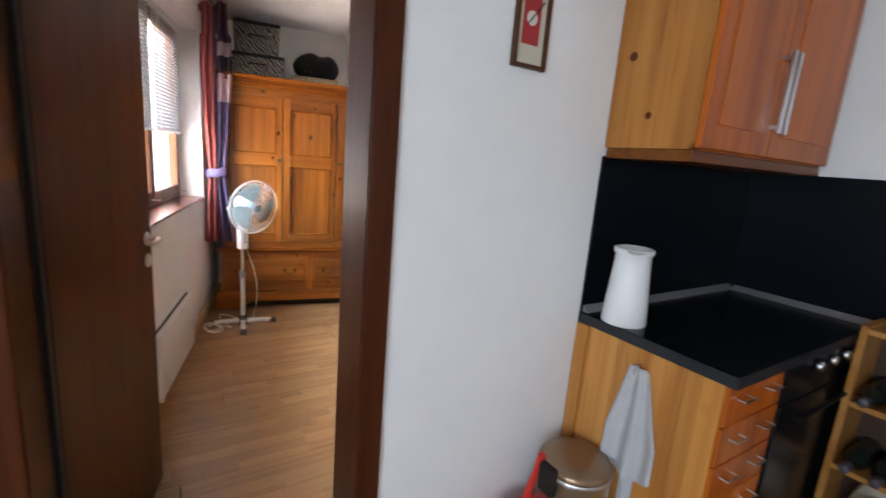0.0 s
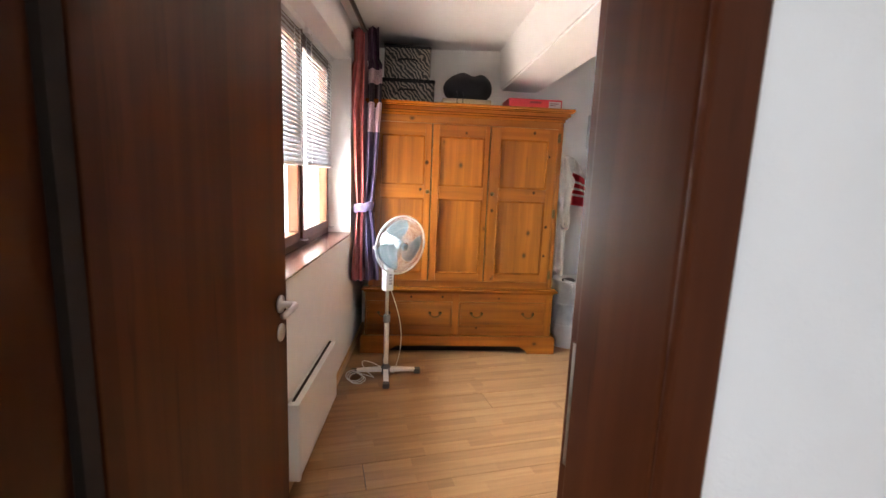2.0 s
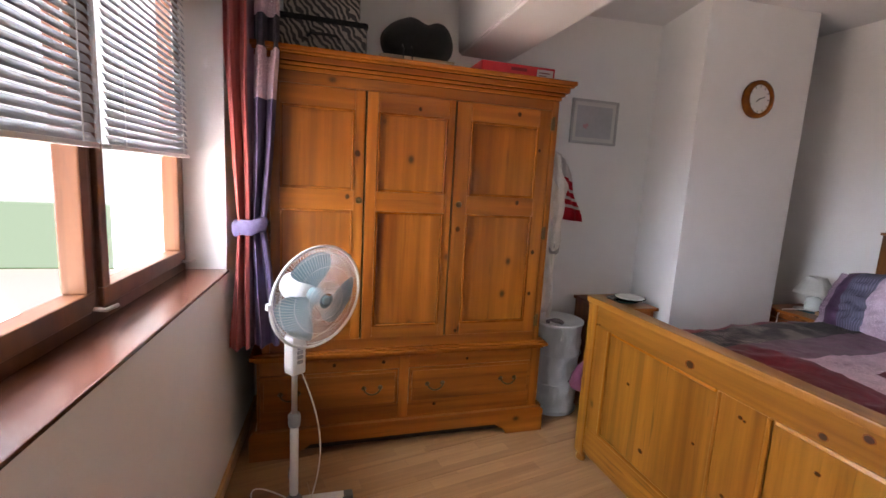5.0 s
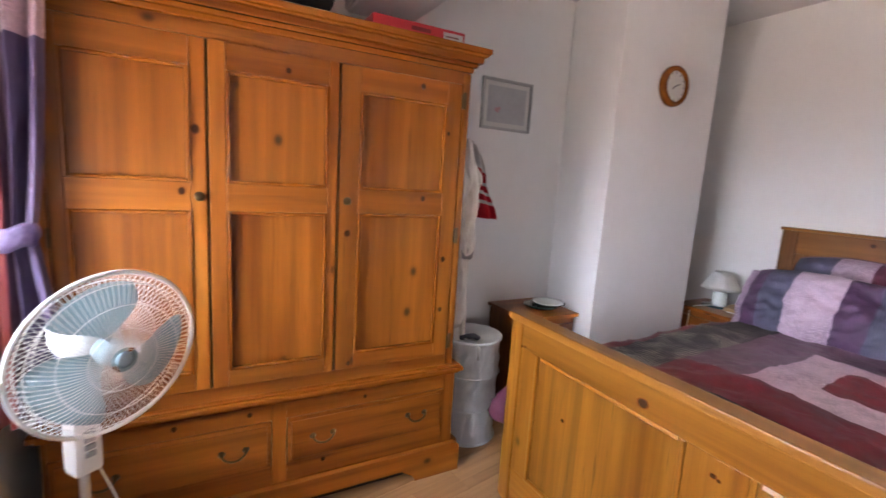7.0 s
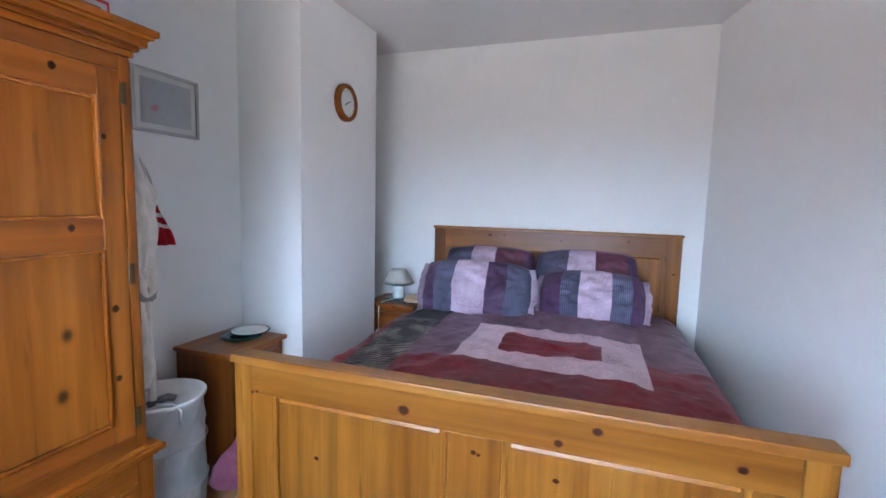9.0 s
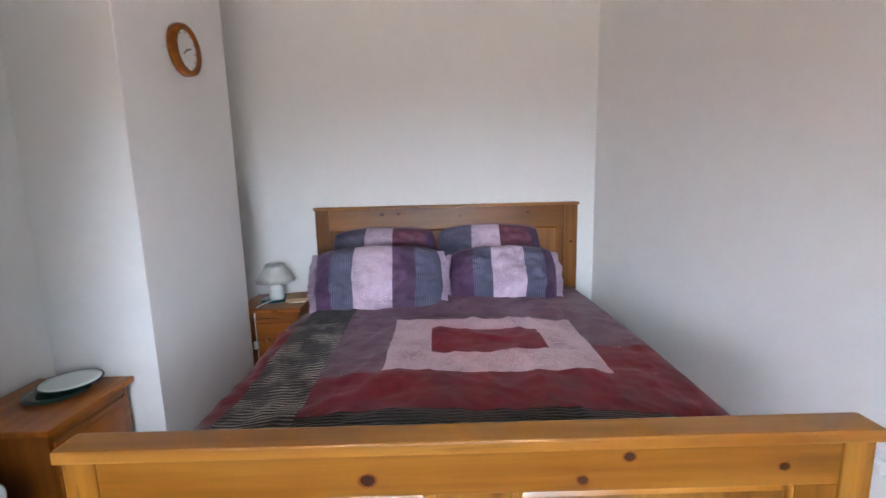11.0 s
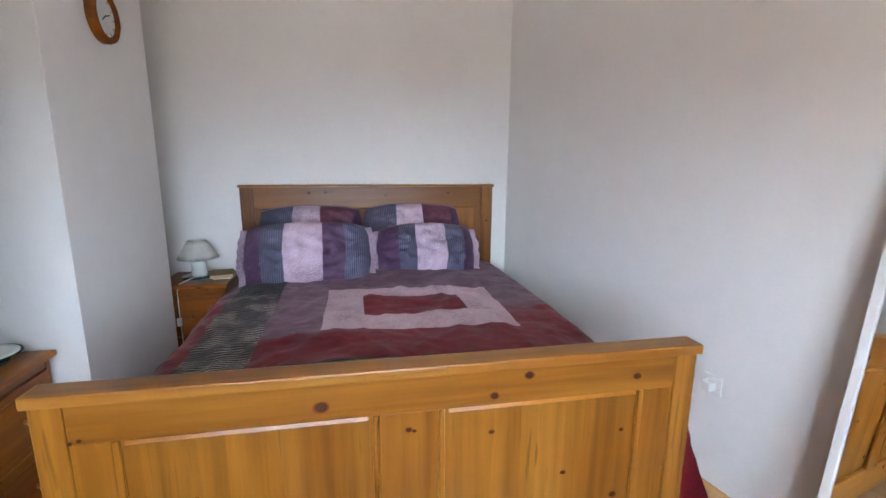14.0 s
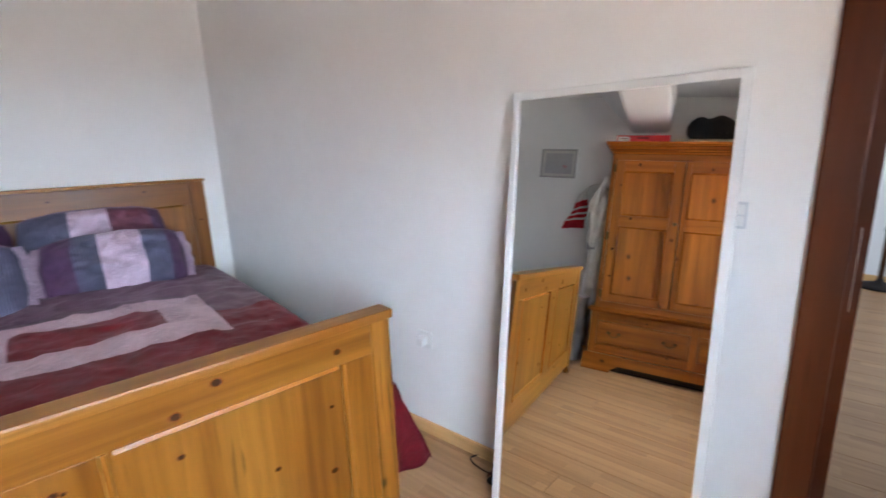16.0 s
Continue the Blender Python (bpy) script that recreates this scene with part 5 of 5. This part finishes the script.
part("latch", headed(cuboid(-0.213, -0.012, -0.008, -0.198, 0.012, 0.01, bevel=0.003)), white_plastic, fan)
fan_cable = [(0.02 + 0.085 * math.sin(f * 2.7), 0.02 - 0.03 * f, 0.62 * (1 - f) + 0.006) for f in span(0, 1, 18)]
fan_cable += [(0.05 - 0.16 * math.sin(f * 3.1) - 0.12 * f, 0.10 * math.sin(f * 4) - 0.01, 0.006 + 0.05 * math.sin(f * 3.14)) for f in span(0.05, 1, 16)]
for k in range(3):
    fan_cable += [(-0.19 - 0.012 * k + 0.055 * math.cos(a), -0.12 + 0.004 * k + 0.085 * math.sin(a), 0.008 + 0.008 * k + 0.015 * math.sin(a * 0.5)) for a in span(1.6, 1.6 + 6.0, 20)]
part("cable", tube(bmesh.new(), fan_cable, 0.003, 6), white_plastic, fan, "white coiled cable", True)

# ---- mirror leaning on the slanting wall, switch and socket ----
MH = 1.57
lean = math.degrees(math.atan2(0.182, MH))
mirror = thing("leaning_mirror", "tall mirror in a slim white frame leaning against the wall", "mirror", DOORWALL @ pose(0.925, 0.212, 0, lean, 0, 0))
MW = 0.35
for q in ((-MW, -0.026, 0, -MW + 0.026, 0, MH), (MW - 0.026, -0.026, 0, MW, 0, MH), (-MW + 0.026, -0.026, 0, MW - 0.026, 0, 0.026), (-MW + 0.026, -0.026, MH - 0.026, MW - 0.026, 0, MH)):
    part("frame", cuboid(*q, bevel=0.003), white_metal, mirror)
part("backing", cuboid(-MW + 0.02, -0.022, 0.02, MW - 0.02, -0.015, MH - 0.02), groove, mirror)
part("glass", cuboid(-MW + 0.024, -0.0148, 0.024, MW - 0.024, -0.008, MH - 0.024), mirror_glass, mirror, "clear mirror glass")

switch_grey = material("switch_plate_grey", (0.66, 0.67, 0.68), 0.4)
switch = thing("light_switch", "narrow white light switch on the wall by the door", "light switch", DOORWALL @ pose(0.579, 0, 1.17), kind="")
part("plate", cuboid(-0.024, 0.0005, -0.038, 0.024, 0.009, 0.038, bevel=0.003), switch_grey, switch)
for z in (-0.016, 0.016):
    part("rocker", cuboid(-0.017, 0.009, z - 0.014, 0.017, 0.013, z + 0.014, bevel=0.002), white_plastic, switch)
socket = thing("power_socket", "white wall socket with a plug in it", "socket", DOORWALL @ pose(1.765, 0, 0.50))
part("plate", cuboid(-0.04, 0.0005, -0.04, 0.04, 0.01, 0.04, bevel=0.003), white_plastic, socket)
part("plug", cuboid(-0.02, 0.01, -0.02, 0.02, 0.05, 0.02, bevel=0.006), white_plastic, socket)
shoe = thing("slipper", "dark brown slipper lying behind the mirror", "slipper", DOORWALL @ pose(1.30, 0.08, 0, 0, 0, 80))
part("sole", cuboid(-0.06, -0.04, 0, 0.06, 0.04, 0.02, bevel=0.009), groove, shoe)
part("upper", sheet(bmesh.new(), span(0, math.pi, 13), span(0, 1, 9), lambda a, v: (-0.055 + 0.11 * v, 0.04 * math.cos(a), 0.02 + 0.07 * math.sin(a) * (0.6 + 0.4 * math.sin(v * 3))), 0.003), material("brown_felt", (0.1, 0.035, 0.015), 0.8), shoe, smooth=True)

lead = single("black_cable", tube(bmesh.new(), [(1.36 + 0.09 * math.cos(a), 2.235 + 0.06 * math.sin(a), 0.005 + 0.03 * max(0.0, math.sin(a))) for a in span(-0.6, 3.6, 20)], 0.0035, 6), groove, "black cable looped on the floor behind the mirror", "cable")

# ---- kitchen ----
stand = thing("coat_stand", "wooden stand with a dark base by the far kitchen wall", "stand", pose(0.50, -2.03, 0))
part("base", lathe(bmesh.new(), [(0.15, 0), (0.155, 0.012), (0.12, 0.03), (0.04, 0.05), (0.022, 0.09)], 28), groove, stand, "dark round base", True)
part("pole", lathe(bmesh.new(), [(0.022, 0.09), (0.02, 0.5), (0.03, 0.53), (0.02, 0.56), (0.02, 0.93), (0.032, 0.96), (0.01, 0.99)], 20), window_wood, stand, smooth=True)
black_top = material("black_worktop", (0.005, 0.006, 0.008), 0.25, Specular_IOR_Level=0.2)
K0, K1, KF = 1.155, 2.21, -TH - 0.545
unit = thing("base_unit", "kitchen base unit with a pine end panel and orange wooden drawers", "kitchen unit", DOORWALL)
end_pine = pine("end_panel_pine", "z", (0.4, 0.14, 0.027), (0.6, 0.255, 0.057), (0.72, 0.35, 0.095), knots=0.7)
planks = [KF + 0.02, KF + 0.13, KF + 0.27, KF + 0.37, KF + 0.48, -TH - 0.002]
for a, b in zip(planks, planks[1:]):
    part("end_plank", cuboid(K0, a + 0.0003, 0.0, K0 + 0.02, b - 0.0003, 0.868, bevel=0.0015), end_pine, unit)
part("end_batten", cuboid(K0 - 0.012, -TH - 0.055, 0.0, K0 - 0.0005, -TH - 0.004, 0.868, bevel=0.002), end_pine, unit)
part("carcass", cuboid(K0 + 0.021, KF + 0.03, 0.1, K0 + 0.35, -TH - 0.01, 0.868), orange_z, unit)
part("toe_kick", cuboid(K0 + 0.021, KF + 0.08, 0.0, K0 + 0.35, KF + 0.1, 0.099), groove, unit)
for i in range(6):
    z0 = 0.11 + i * 0.1265
    d = part("drawer", cuboid(K0 + 0.004, KF + 0.008, z0, K0 + 0.348, KF + 0.0295, z0 + 0.121, bevel=0.003), orange_z, unit)
    for x in (K0 + 0.09, K0 + 0.26):
        part("pull", tube(bmesh.new(), [(x - 0.03, KF + 0.008, z0 + 0.075), (x - 0.03, KF - 0.014, z0 + 0.075), (x + 0.03, KF - 0.014, z0 + 0.075), (x + 0.03, KF + 0.008, z0 + 0.075)], 0.0032, 8), steel, d, "steel bar pull")
worktop = thing("worktop", "glossy black kitchen worktop with a paler cut edge", "worktop", DOORWALL)
part("slab", cuboid(K0 - 0.008, KF - 0.010, 0.869, K1, -TH - 0.002, 0.907, bevel=0.003), black_top, worktop)
edge_grey = material("worktop_edge", (0.012, 0.014, 0.018), 0.45)
part("edge_band", cuboid(K0 - 0.0105, KF - 0.010, 0.8705, K0 - 0.0082, -TH - 0.004, 0.9045), edge_grey, worktop, "dark grey edge band")
part("edge_band", cuboid(K0 - 0.008, KF - 0.0125, 0.8705, K1 - 0.002, KF - 0.0102, 0.9045), edge_grey, worktop, "dark grey edge band")
upstand = material("grey_aluminium_strip", (0.3, 0.3, 0.31), 0.4, 0.6)
strip = thing("worktop_strip", "grey aluminium sealing strip along the worktop", "sealing strip", DOORWALL)
part("strip", prism(bmesh.new(), [(-TH - 0.011, 0.9075), (-TH - 0.035, 0.9075), (-TH - 0.011, 0.932)], "x", K0, K1 - 0.011), upstand, strip)
part("strip", prism(bmesh.new(), [(K1 - 0.011, 0.9075), (K1 - 0.035, 0.9075), (K1 - 0.011, 0.932)], "y", KF, -TH - 0.036), upstand, strip)
splash = thing("backsplash", "black glossy wall panel behind the worktop", "backsplash", DOORWALL)
part("board", cuboid(K0 - 0.005, -TH - 0.010, 0.9075, K1, -TH - 0.002, 1.47), black_board, splash)
part("board", cuboid(K1 - 0.010, KF - 0.9, 0.9075, K1 - 0.001, -TH - 0.011, 1.47), black_board, splash)
oven = thing("oven", "black built-in cooker with round knobs", "oven", DOORWALL)
part("body", cuboid(K0 + 0.352, KF + 0.02, 0.1, K1 - 0.03, -TH - 0.01, 0.868), black_board, oven)
part("door", cuboid(K0 + 0.355, KF, 0.12, K1 - 0.035, KF + 0.02, 0.72, bevel=0.004), black_top, oven)
part("panel", cuboid(K0 + 0.355, KF + 0.002, 0.725, K1 - 0.035, KF + 0.02, 0.865, bevel=0.003), black_board, oven)
for i in range(4):
    bm = lathe(bmesh.new(), [(0.02, 0), (0.019, 0.02), (0.014, 0.024)], 16)
    bmesh.ops.rotate(bm, verts=bm.verts, matrix=Matrix.Rotation(radians(90), 3, "X"))
    bmesh.ops.translate(bm, verts=bm.verts, vec=(1.73 + 0.12 * i, KF + 0.002, 0.83))
    part("knob", bm, steel, oven, "steel knob", True)
part("handle", tube(bmesh.new(), [(K0 + 0.42, KF - 0.03, 0.68), (K1 - 0.08, KF - 0.03, 0.68)], 0.008, 8), black_board, oven)

pale_knot = material("pale_knot_wood", (0.11, 0.035, 0.01), 0.6, Specular_IOR_Level=0.1)
upper = thing("wall_cupboard", "pine-sided kitchen wall cupboard with orange wooden doors", "cupboard", DOORWALL)
UF, U1 = -TH - 0.33, 2.06
part("end_panel", cuboid(K0, UF + 0.02, 1.50, K0 + 0.02, -TH - 0.002, 2.3, bevel=0.002), pine("cupboard_side_pine", "z", (0.31, 0.105, 0.02), (0.45, 0.18, 0.036), (0.54, 0.24, 0.06), knots=0.9), upper)
part("carcass", cuboid(K0 + 0.021, UF + 0.021, 1.50, U1, -TH - 0.002, 2.3), orange_z, upper)
part("light_pelmet", cuboid(K0 + 0.001, UF + 0.02, 1.465, U1, -TH - 0.012, 1.499, bevel=0.003), pine_x, upper)
for a, b, hx in ((K0 + 0.003, 1.555 - 0.002, 1), (1.555 + 0.002, U1 - 0.003, -1)):
    d = part("door", cuboid(a, UF, 1.505, b, UF + 0.019, 2.3, bevel=0.004), orange_z, upper)
    part("door_panel", cuboid(a + 0.07, UF - 0.004, 1.575, b - 0.07, UF + 0.0005, 2.23, bevel=0.003), orange_z, d)
    x = b - 0.018 if hx > 0 else a + 0.018
    part("handle", cuboid(x - 0.007, UF - 0.034, 1.58, x + 0.007, UF - 0.022, 1.83, bevel=0.002), steel, d, "steel bar handle")
    for z in (1.6, 1.81):
        part("handle_post", cuboid(x - 0.006, UF - 0.0225, z - 0.006, x + 0.006, UF - 0.0001, z + 0.006), steel, d)

for y, z, r in ((-TH - 0.15, 1.60, 0.009), (-TH - 0.065, 1.785, 0.012), (-TH - 0.2, 2.05, 0.01)):
    bm = lathe(bmesh.new(), [(r * 1.25, 0), (r * 1.2, 0.0012), (r * 0.4, 0.0014)], 14)
    bmesh.ops.rotate(bm, verts=bm.verts, matrix=Matrix.Rotation(radians(-90), 3, "Y"))
    bmesh.ops.translate(bm, verts=bm.verts, vec=(K0, y, z))
    part("knot", bm, pale_knot, upper)

jug = thing("jug", "tall white enamel jug with a rolled rim on the worktop", "jug", DOORWALL @ pose(1.215, -TH - 0.14, 0.9072))
JR = [(0.072, 0), (0.075, 0.004), (0.07, 0.07), (0.06, 0.2), (0.058, 0.24), (0.064, 0.247), (0.066, 0.262), (0.058, 0.266), (0.051, 0.24), (0.053, 0.17), (0.06, 0.02), (0.001, 0.012)]
part("body", lathe(bmesh.new(), JR, 32, caps=False), white_metal, jug, smooth=True)
part("lip", sheet(bmesh.new(), span(-0.7, 0.7, 9), span(0, 1, 4), lambda a, v: ((0.058 + 0.02 * v * math.cos(a * 2.2)) * math.cos(a - 2.4), (0.058 + 0.02 * v * math.cos(a * 2.2)) * math.sin(a - 2.4), 0.245 + 0.017 * v), 0.003), white_metal, jug, smooth=True)

tea = thing("kitchen_towel", "pale blue-grey towel hanging from a hook on the end panel", "towel", DOORWALL)
tea_cloth = cloth("pale_towelling", (0.76, 0.79, 0.82), (0.88, 0.89, 0.9), 160, 0.9, relief=0.7)


def tea_at(u, v):
    w = 0.036 + 0.058 * min(1, v * 1.5)
    return (K0 - 0.014 - 0.012 * (1 + math.sin(u * 14 + v)) * min(1, 0.3 + v), -TH - 0.275 - w * (u - 0.40) * 2, 0.81 - 0.35 * v - 0.04 * math.sin(u * 3.1) * v)


part("cloth", sheet(bmesh.new(), span(0, 1, 30), span(0, 1, 20), tea_at, 0.004), tea_cloth, tea, smooth=True)
part("tail", sheet(bmesh.new(), span(0, 1, 8), span(0, 1, 8), lambda u, v: (K0 - 0.012 - 0.004 * math.sin(u * 5), -TH - 0.295 - 0.05 * (u - 0.5), 0.425 - 0.2 * v), 0.004), tea_cloth, tea, smooth=True)
part("hook", tube(bmesh.new(), [(K0 - 0.001, -TH - 0.27, 0.815), (K0 - 0.02, -TH - 0.27, 0.81), (K0 - 0.03, -TH - 0.27, 0.795), (K0 - 0.026, -TH - 0.27, 0.785)], 0.004, 6), steel, tea, "steel hook")

waste = thing("pedal_bin", "steel pedal bin with a brown lid beside the base unit", "bin", DOORWALL @ pose(1.01, -TH - 0.19, 0) @ Matrix.Diagonal((1, 1, 0.95, 1)))
part("body", lathe(bmesh.new(), [(0.115, 0.0), (0.118, 0.01), (0.118, 0.44), (0.122, 0.45), (0.122, 0.465), (0.118, 0.47)], 36), steel, waste, smooth=True)
part("lid", lathe(bmesh.new(), [(0.119, 0.47), (0.121, 0.476), (0.112, 0.492), (0.08, 0.5), (0.01, 0.503)], 36), material("bronze_lid", (0.3, 0.2, 0.12), 0.3, 0.7), waste, "bronze-coloured domed lid", True)
part("hinge", cuboid(-0.14, -0.03, 0.4, -0.115, 0.03, 0.5, bevel=0.004), groove, waste)
red_plastic = material("red_plastic", (0.6, 0.03, 0.02), 0.4)
pan = thing("dustpan", "red plastic dustpan standing against the wall behind the bin", "dustpan", DOORWALL @ pose(0.84, -TH - 0.03, 0, 12, 0, 0))
part("scoop", cuboid(-0.09, -0.03, 0.0, 0.09, 0.0, 0.3, bevel=0.012), red_plastic, pan)
part("grip", tube(bmesh.new(), [(0.04, -0.015, 0.3), (0.05, -0.015, 0.42), (0.05, -0.015, 0.5)], 0.013, 8), red_plastic, pan)

rack = thing("wine_rack", "open pine shelf rack filled with dark bottles", "shelf rack", DOORWALL @ pose(2.205, -0.80, 0, 0, 0, -90))
rack_wood = pine("rack_pine", "x", (0.3, 0.12, 0.025), (0.42, 0.19, 0.045), (0.52, 0.26, 0.08))
for x in (0.0, 0.42, 0.84):
    part("upright", cuboid(x, -0.22, 0.0, x + 0.022, 0.0, 0.95, bevel=0.002), rack_wood, rack)
for z in (0.12, 0.38, 0.64, 0.92):
    for a, b in ((0.022, 0.42), (0.442, 0.84)):
        part("shelf", cuboid(a, -0.22, z, b, 0.0, z + 0.02, bevel=0.002), rack_wood, rack)
# added board; its dark brown stands for the shade inside the rack
part("rack_shade_board", cuboid(0.0, -0.005, 0.0, 0.862, -0.0005, 0.95), material("rack_shade_brown", (0.045, 0.02, 0.009), 0.7), rack, "added board, dark for the shade inside the rack")
sack = thing("paper_bag", "crumpled cream paper bag lying on the lowest shelf of the rack", "bag", DOORWALL @ pose(2.205, -0.80, 0, 0, 0, -90) @ pose(0.225, -0.115, 0.14))


def sack_at(a, v):
    c, d = math.cos(a), math.sin(a)
    k = (abs(c) ** 5 + abs(d) ** 5) ** -0.2 * (1 + 0.1 * noise.noise(Vector((c * 2, d * 2, v * 5))) + 0.05 * noise.noise(Vector((c * 6, d * 6, v * 12))))
    close = max(0.0, 1 - v ** 9) ** 0.5
    return (0.15 * c * k * close, 0.085 * d * k * close, 0.19 * v + 0.012 * math.sin(a * 3) * v)


part("sack", sheet(bmesh.new(), span(0, 2 * math.pi, 49), span(0, 1, 25), sack_at), cloth("cream_kraft", (0.5, 0.43, 0.33), (0.64, 0.57, 0.46), 18, 0.8, relief=0.9, sheen=0), sack, smooth=True)
part("fold", cuboid(-0.1, -0.092, 0.13, 0.08, -0.084, 0.17, bevel=0.003), material("purple_print", (0.1, 0.03, 0.12), 0.6), sack, "purple printed flap")
bottle_glass = material("dark_bottle", (0.01, 0.014, 0.012), 0.08)
first = None
for col in range(2):
    for row, z in enumerate((0.14, 0.40, 0.66)):
        for k in range(0 if (col, row) == (0, 0) else 4):
            m = DOORWALL @ pose(2.205, -0.80, 0, 0, 0, -90) @ pose(0.075 + 0.42 * col + 0.085 * k, -0.02, z + 0.041, 90)
            if first is None:
                bm = lathe(bmesh.new(), [(0.03, 0), (0.038, 0.006), (0.038, 0.17), (0.03, 0.2), (0.014, 0.225), (0.013, 0.285), (0.015, 0.29)], 16)
                first = thing("wine_bottle", "dark glass wine bottle lying in the rack", "bottle", m, "bottles in the rack")
                part("glass", bm, bottle_glass, first, smooth=True)
                part("capsule", lathe(bmesh.new(), [(0.0145, 0.24), (0.0165, 0.245), (0.0165, 0.292), (0.012, 0.294)], 12), material("capsule_foil", (0.09, 0.08, 0.1), 0.35, 0.5), first, "grey foil capsule", True)
            else:
                copy_thing(first, m)

art = thing("small_picture", "small framed red and white print on the kitchen wall", "picture", DOORWALL @ pose(0.765, -TH, 1.83, 0, 0, 0))
for q in ((-0.062, -0.018, -0.14, -0.05, -0.001, 0.14), (0.05, -0.018, -0.14, 0.062, -0.001, 0.14), (-0.05, -0.018, -0.14, 0.05, -0.001, -0.128), (-0.05, -0.018, 0.128, 0.05, -0.001, 0.14)):
    part("frame", cuboid(*q, bevel=0.002), window_wood, art)
part("paper", cuboid(-0.05, -0.008, -0.128, 0.05, -0.002, 0.128), material("cream_paper", (0.6, 0.55, 0.42), 0.7), art)
part("red_field", cuboid(-0.034, -0.0092, -0.075, 0.03, -0.0082, 0.05), material("print_red", (0.4, 0.03, 0.03), 0.7), art)
bm = lathe(bmesh.new(), [(0.02, 0.0094), (0.01, 0.0102)], 16)
bmesh.ops.rotate(bm, verts=bm.verts, matrix=Matrix.Rotation(radians(90), 3, "X"))
bmesh.ops.translate(bm, verts=bm.verts, vec=(-0.002, 0, -0.005))
part("white_shape", bm, material("print_white", (0.65, 0.62, 0.55), 0.7), art)
bm = bmesh.new()
bmesh.ops.create_cube(bm, size=1.0, matrix=pose(0.012, -0.0106, 0.012, 0, 40, 0) @ Matrix.Diagonal((0.004, 0.0008, 0.085, 1)))
part("dark_stroke", bm, material("print_black", (0.04, 0.015, 0.015), 0.7), art)

# ---- laminate boards: kitchen and bedroom ----
oak = material("oak_laminate", (0.5, 0.3, 0.14), 0.32)
n = Nodes(oak)
c = n.coords((1, 1, 1), True)
br = n.add("TexBrick", Vector=c)
br.offset, br.squash = 0.37, 1.0
for key, value in (("Scale", 1.0), ("Mortar Size", 0.0004), ("Brick Width", 0.41), ("Row Height", 0.0643), ("Bias", 0.0)):
    br.inputs[key].default_value = value
br.inputs["Color1"].default_value, br.inputs["Color2"].default_value, br.inputs["Mortar"].default_value = (0.24, 0.114, 0.042, 1), (0.375, 0.205, 0.086, 1), (0.16, 0.076, 0.03, 1)
g = n.add("TexNoise", Vector=n.coords((2.5, 42, 1)), Scale=1.0, Detail=5.0, Roughness=0.6).outputs["Fac"]
col = n.mix(0.35, br.outputs["Color"], n.ramp(g, [(0.3, (0.18, 0.09, 0.034)), (0.7, (0.4, 0.236, 0.115))]))
n.to(col, "Base Color")
rg = n.add("TexNoise", Vector=n.coords((3, 3, 3), False), Scale=1.0, Detail=2.0).outputs["Fac"]
mr = n.add("MapRange", Value=rg)
mr.inputs["To Min"].default_value, mr.inputs["To Max"].default_value = 0.26, 0.42
n.to(mr.outputs[0], "Roughness")
n.bump(g, 0.08, 0.0008)
BW, BLN = 0.193, 1.285
board = mesh_of("floor_board", cuboid(0.0008, 0.0008, -0.013, BLN - 0.0008, BW - 0.0008, 0.0, bevel=0.0012), oak)
floor_rng = random.Random(4)
cut_boards = {}


def board_mesh(length):
    key = round(length, 2)
    if key not in cut_boards:
        cut_boards[key] = mesh_of("floor_board", cuboid(0.0008, 0.0008, -0.013, key - 0.0008, BW - 0.0008, 0.0, bevel=0.0012), oak)
    return cut_boards[key]


y = -4.4
while y < 3.55:
    lo, hi = ((-0.6 if y > -0.15 else -1.55) + 0.184 * y) / 0.983, (3.58 + 0.184 * y) / 0.983
    if y < -0.15:
        hi = min(hi, 2.4)
    lo = max(lo, (-2.35 - 1.93 - 0.983 * y) / 0.184)
    hi = min(hi, (5.4 - 1.93 - 0.983 * (y + BW)) / 0.184)
    x = lo
    step = BLN * (0.25 + 0.75 * floor_rng.random())
    while x < hi - 0.05:
        end = min(x + step, hi)
        ob = new("floor_board", board if end - x > BLN - 0.005 else board_mesh(end - x))
        ob.parent = floor_base
        ob.matrix_world = DOORWALL @ pose(x, y, 0)
        x, step = end, BLN
    y += BW
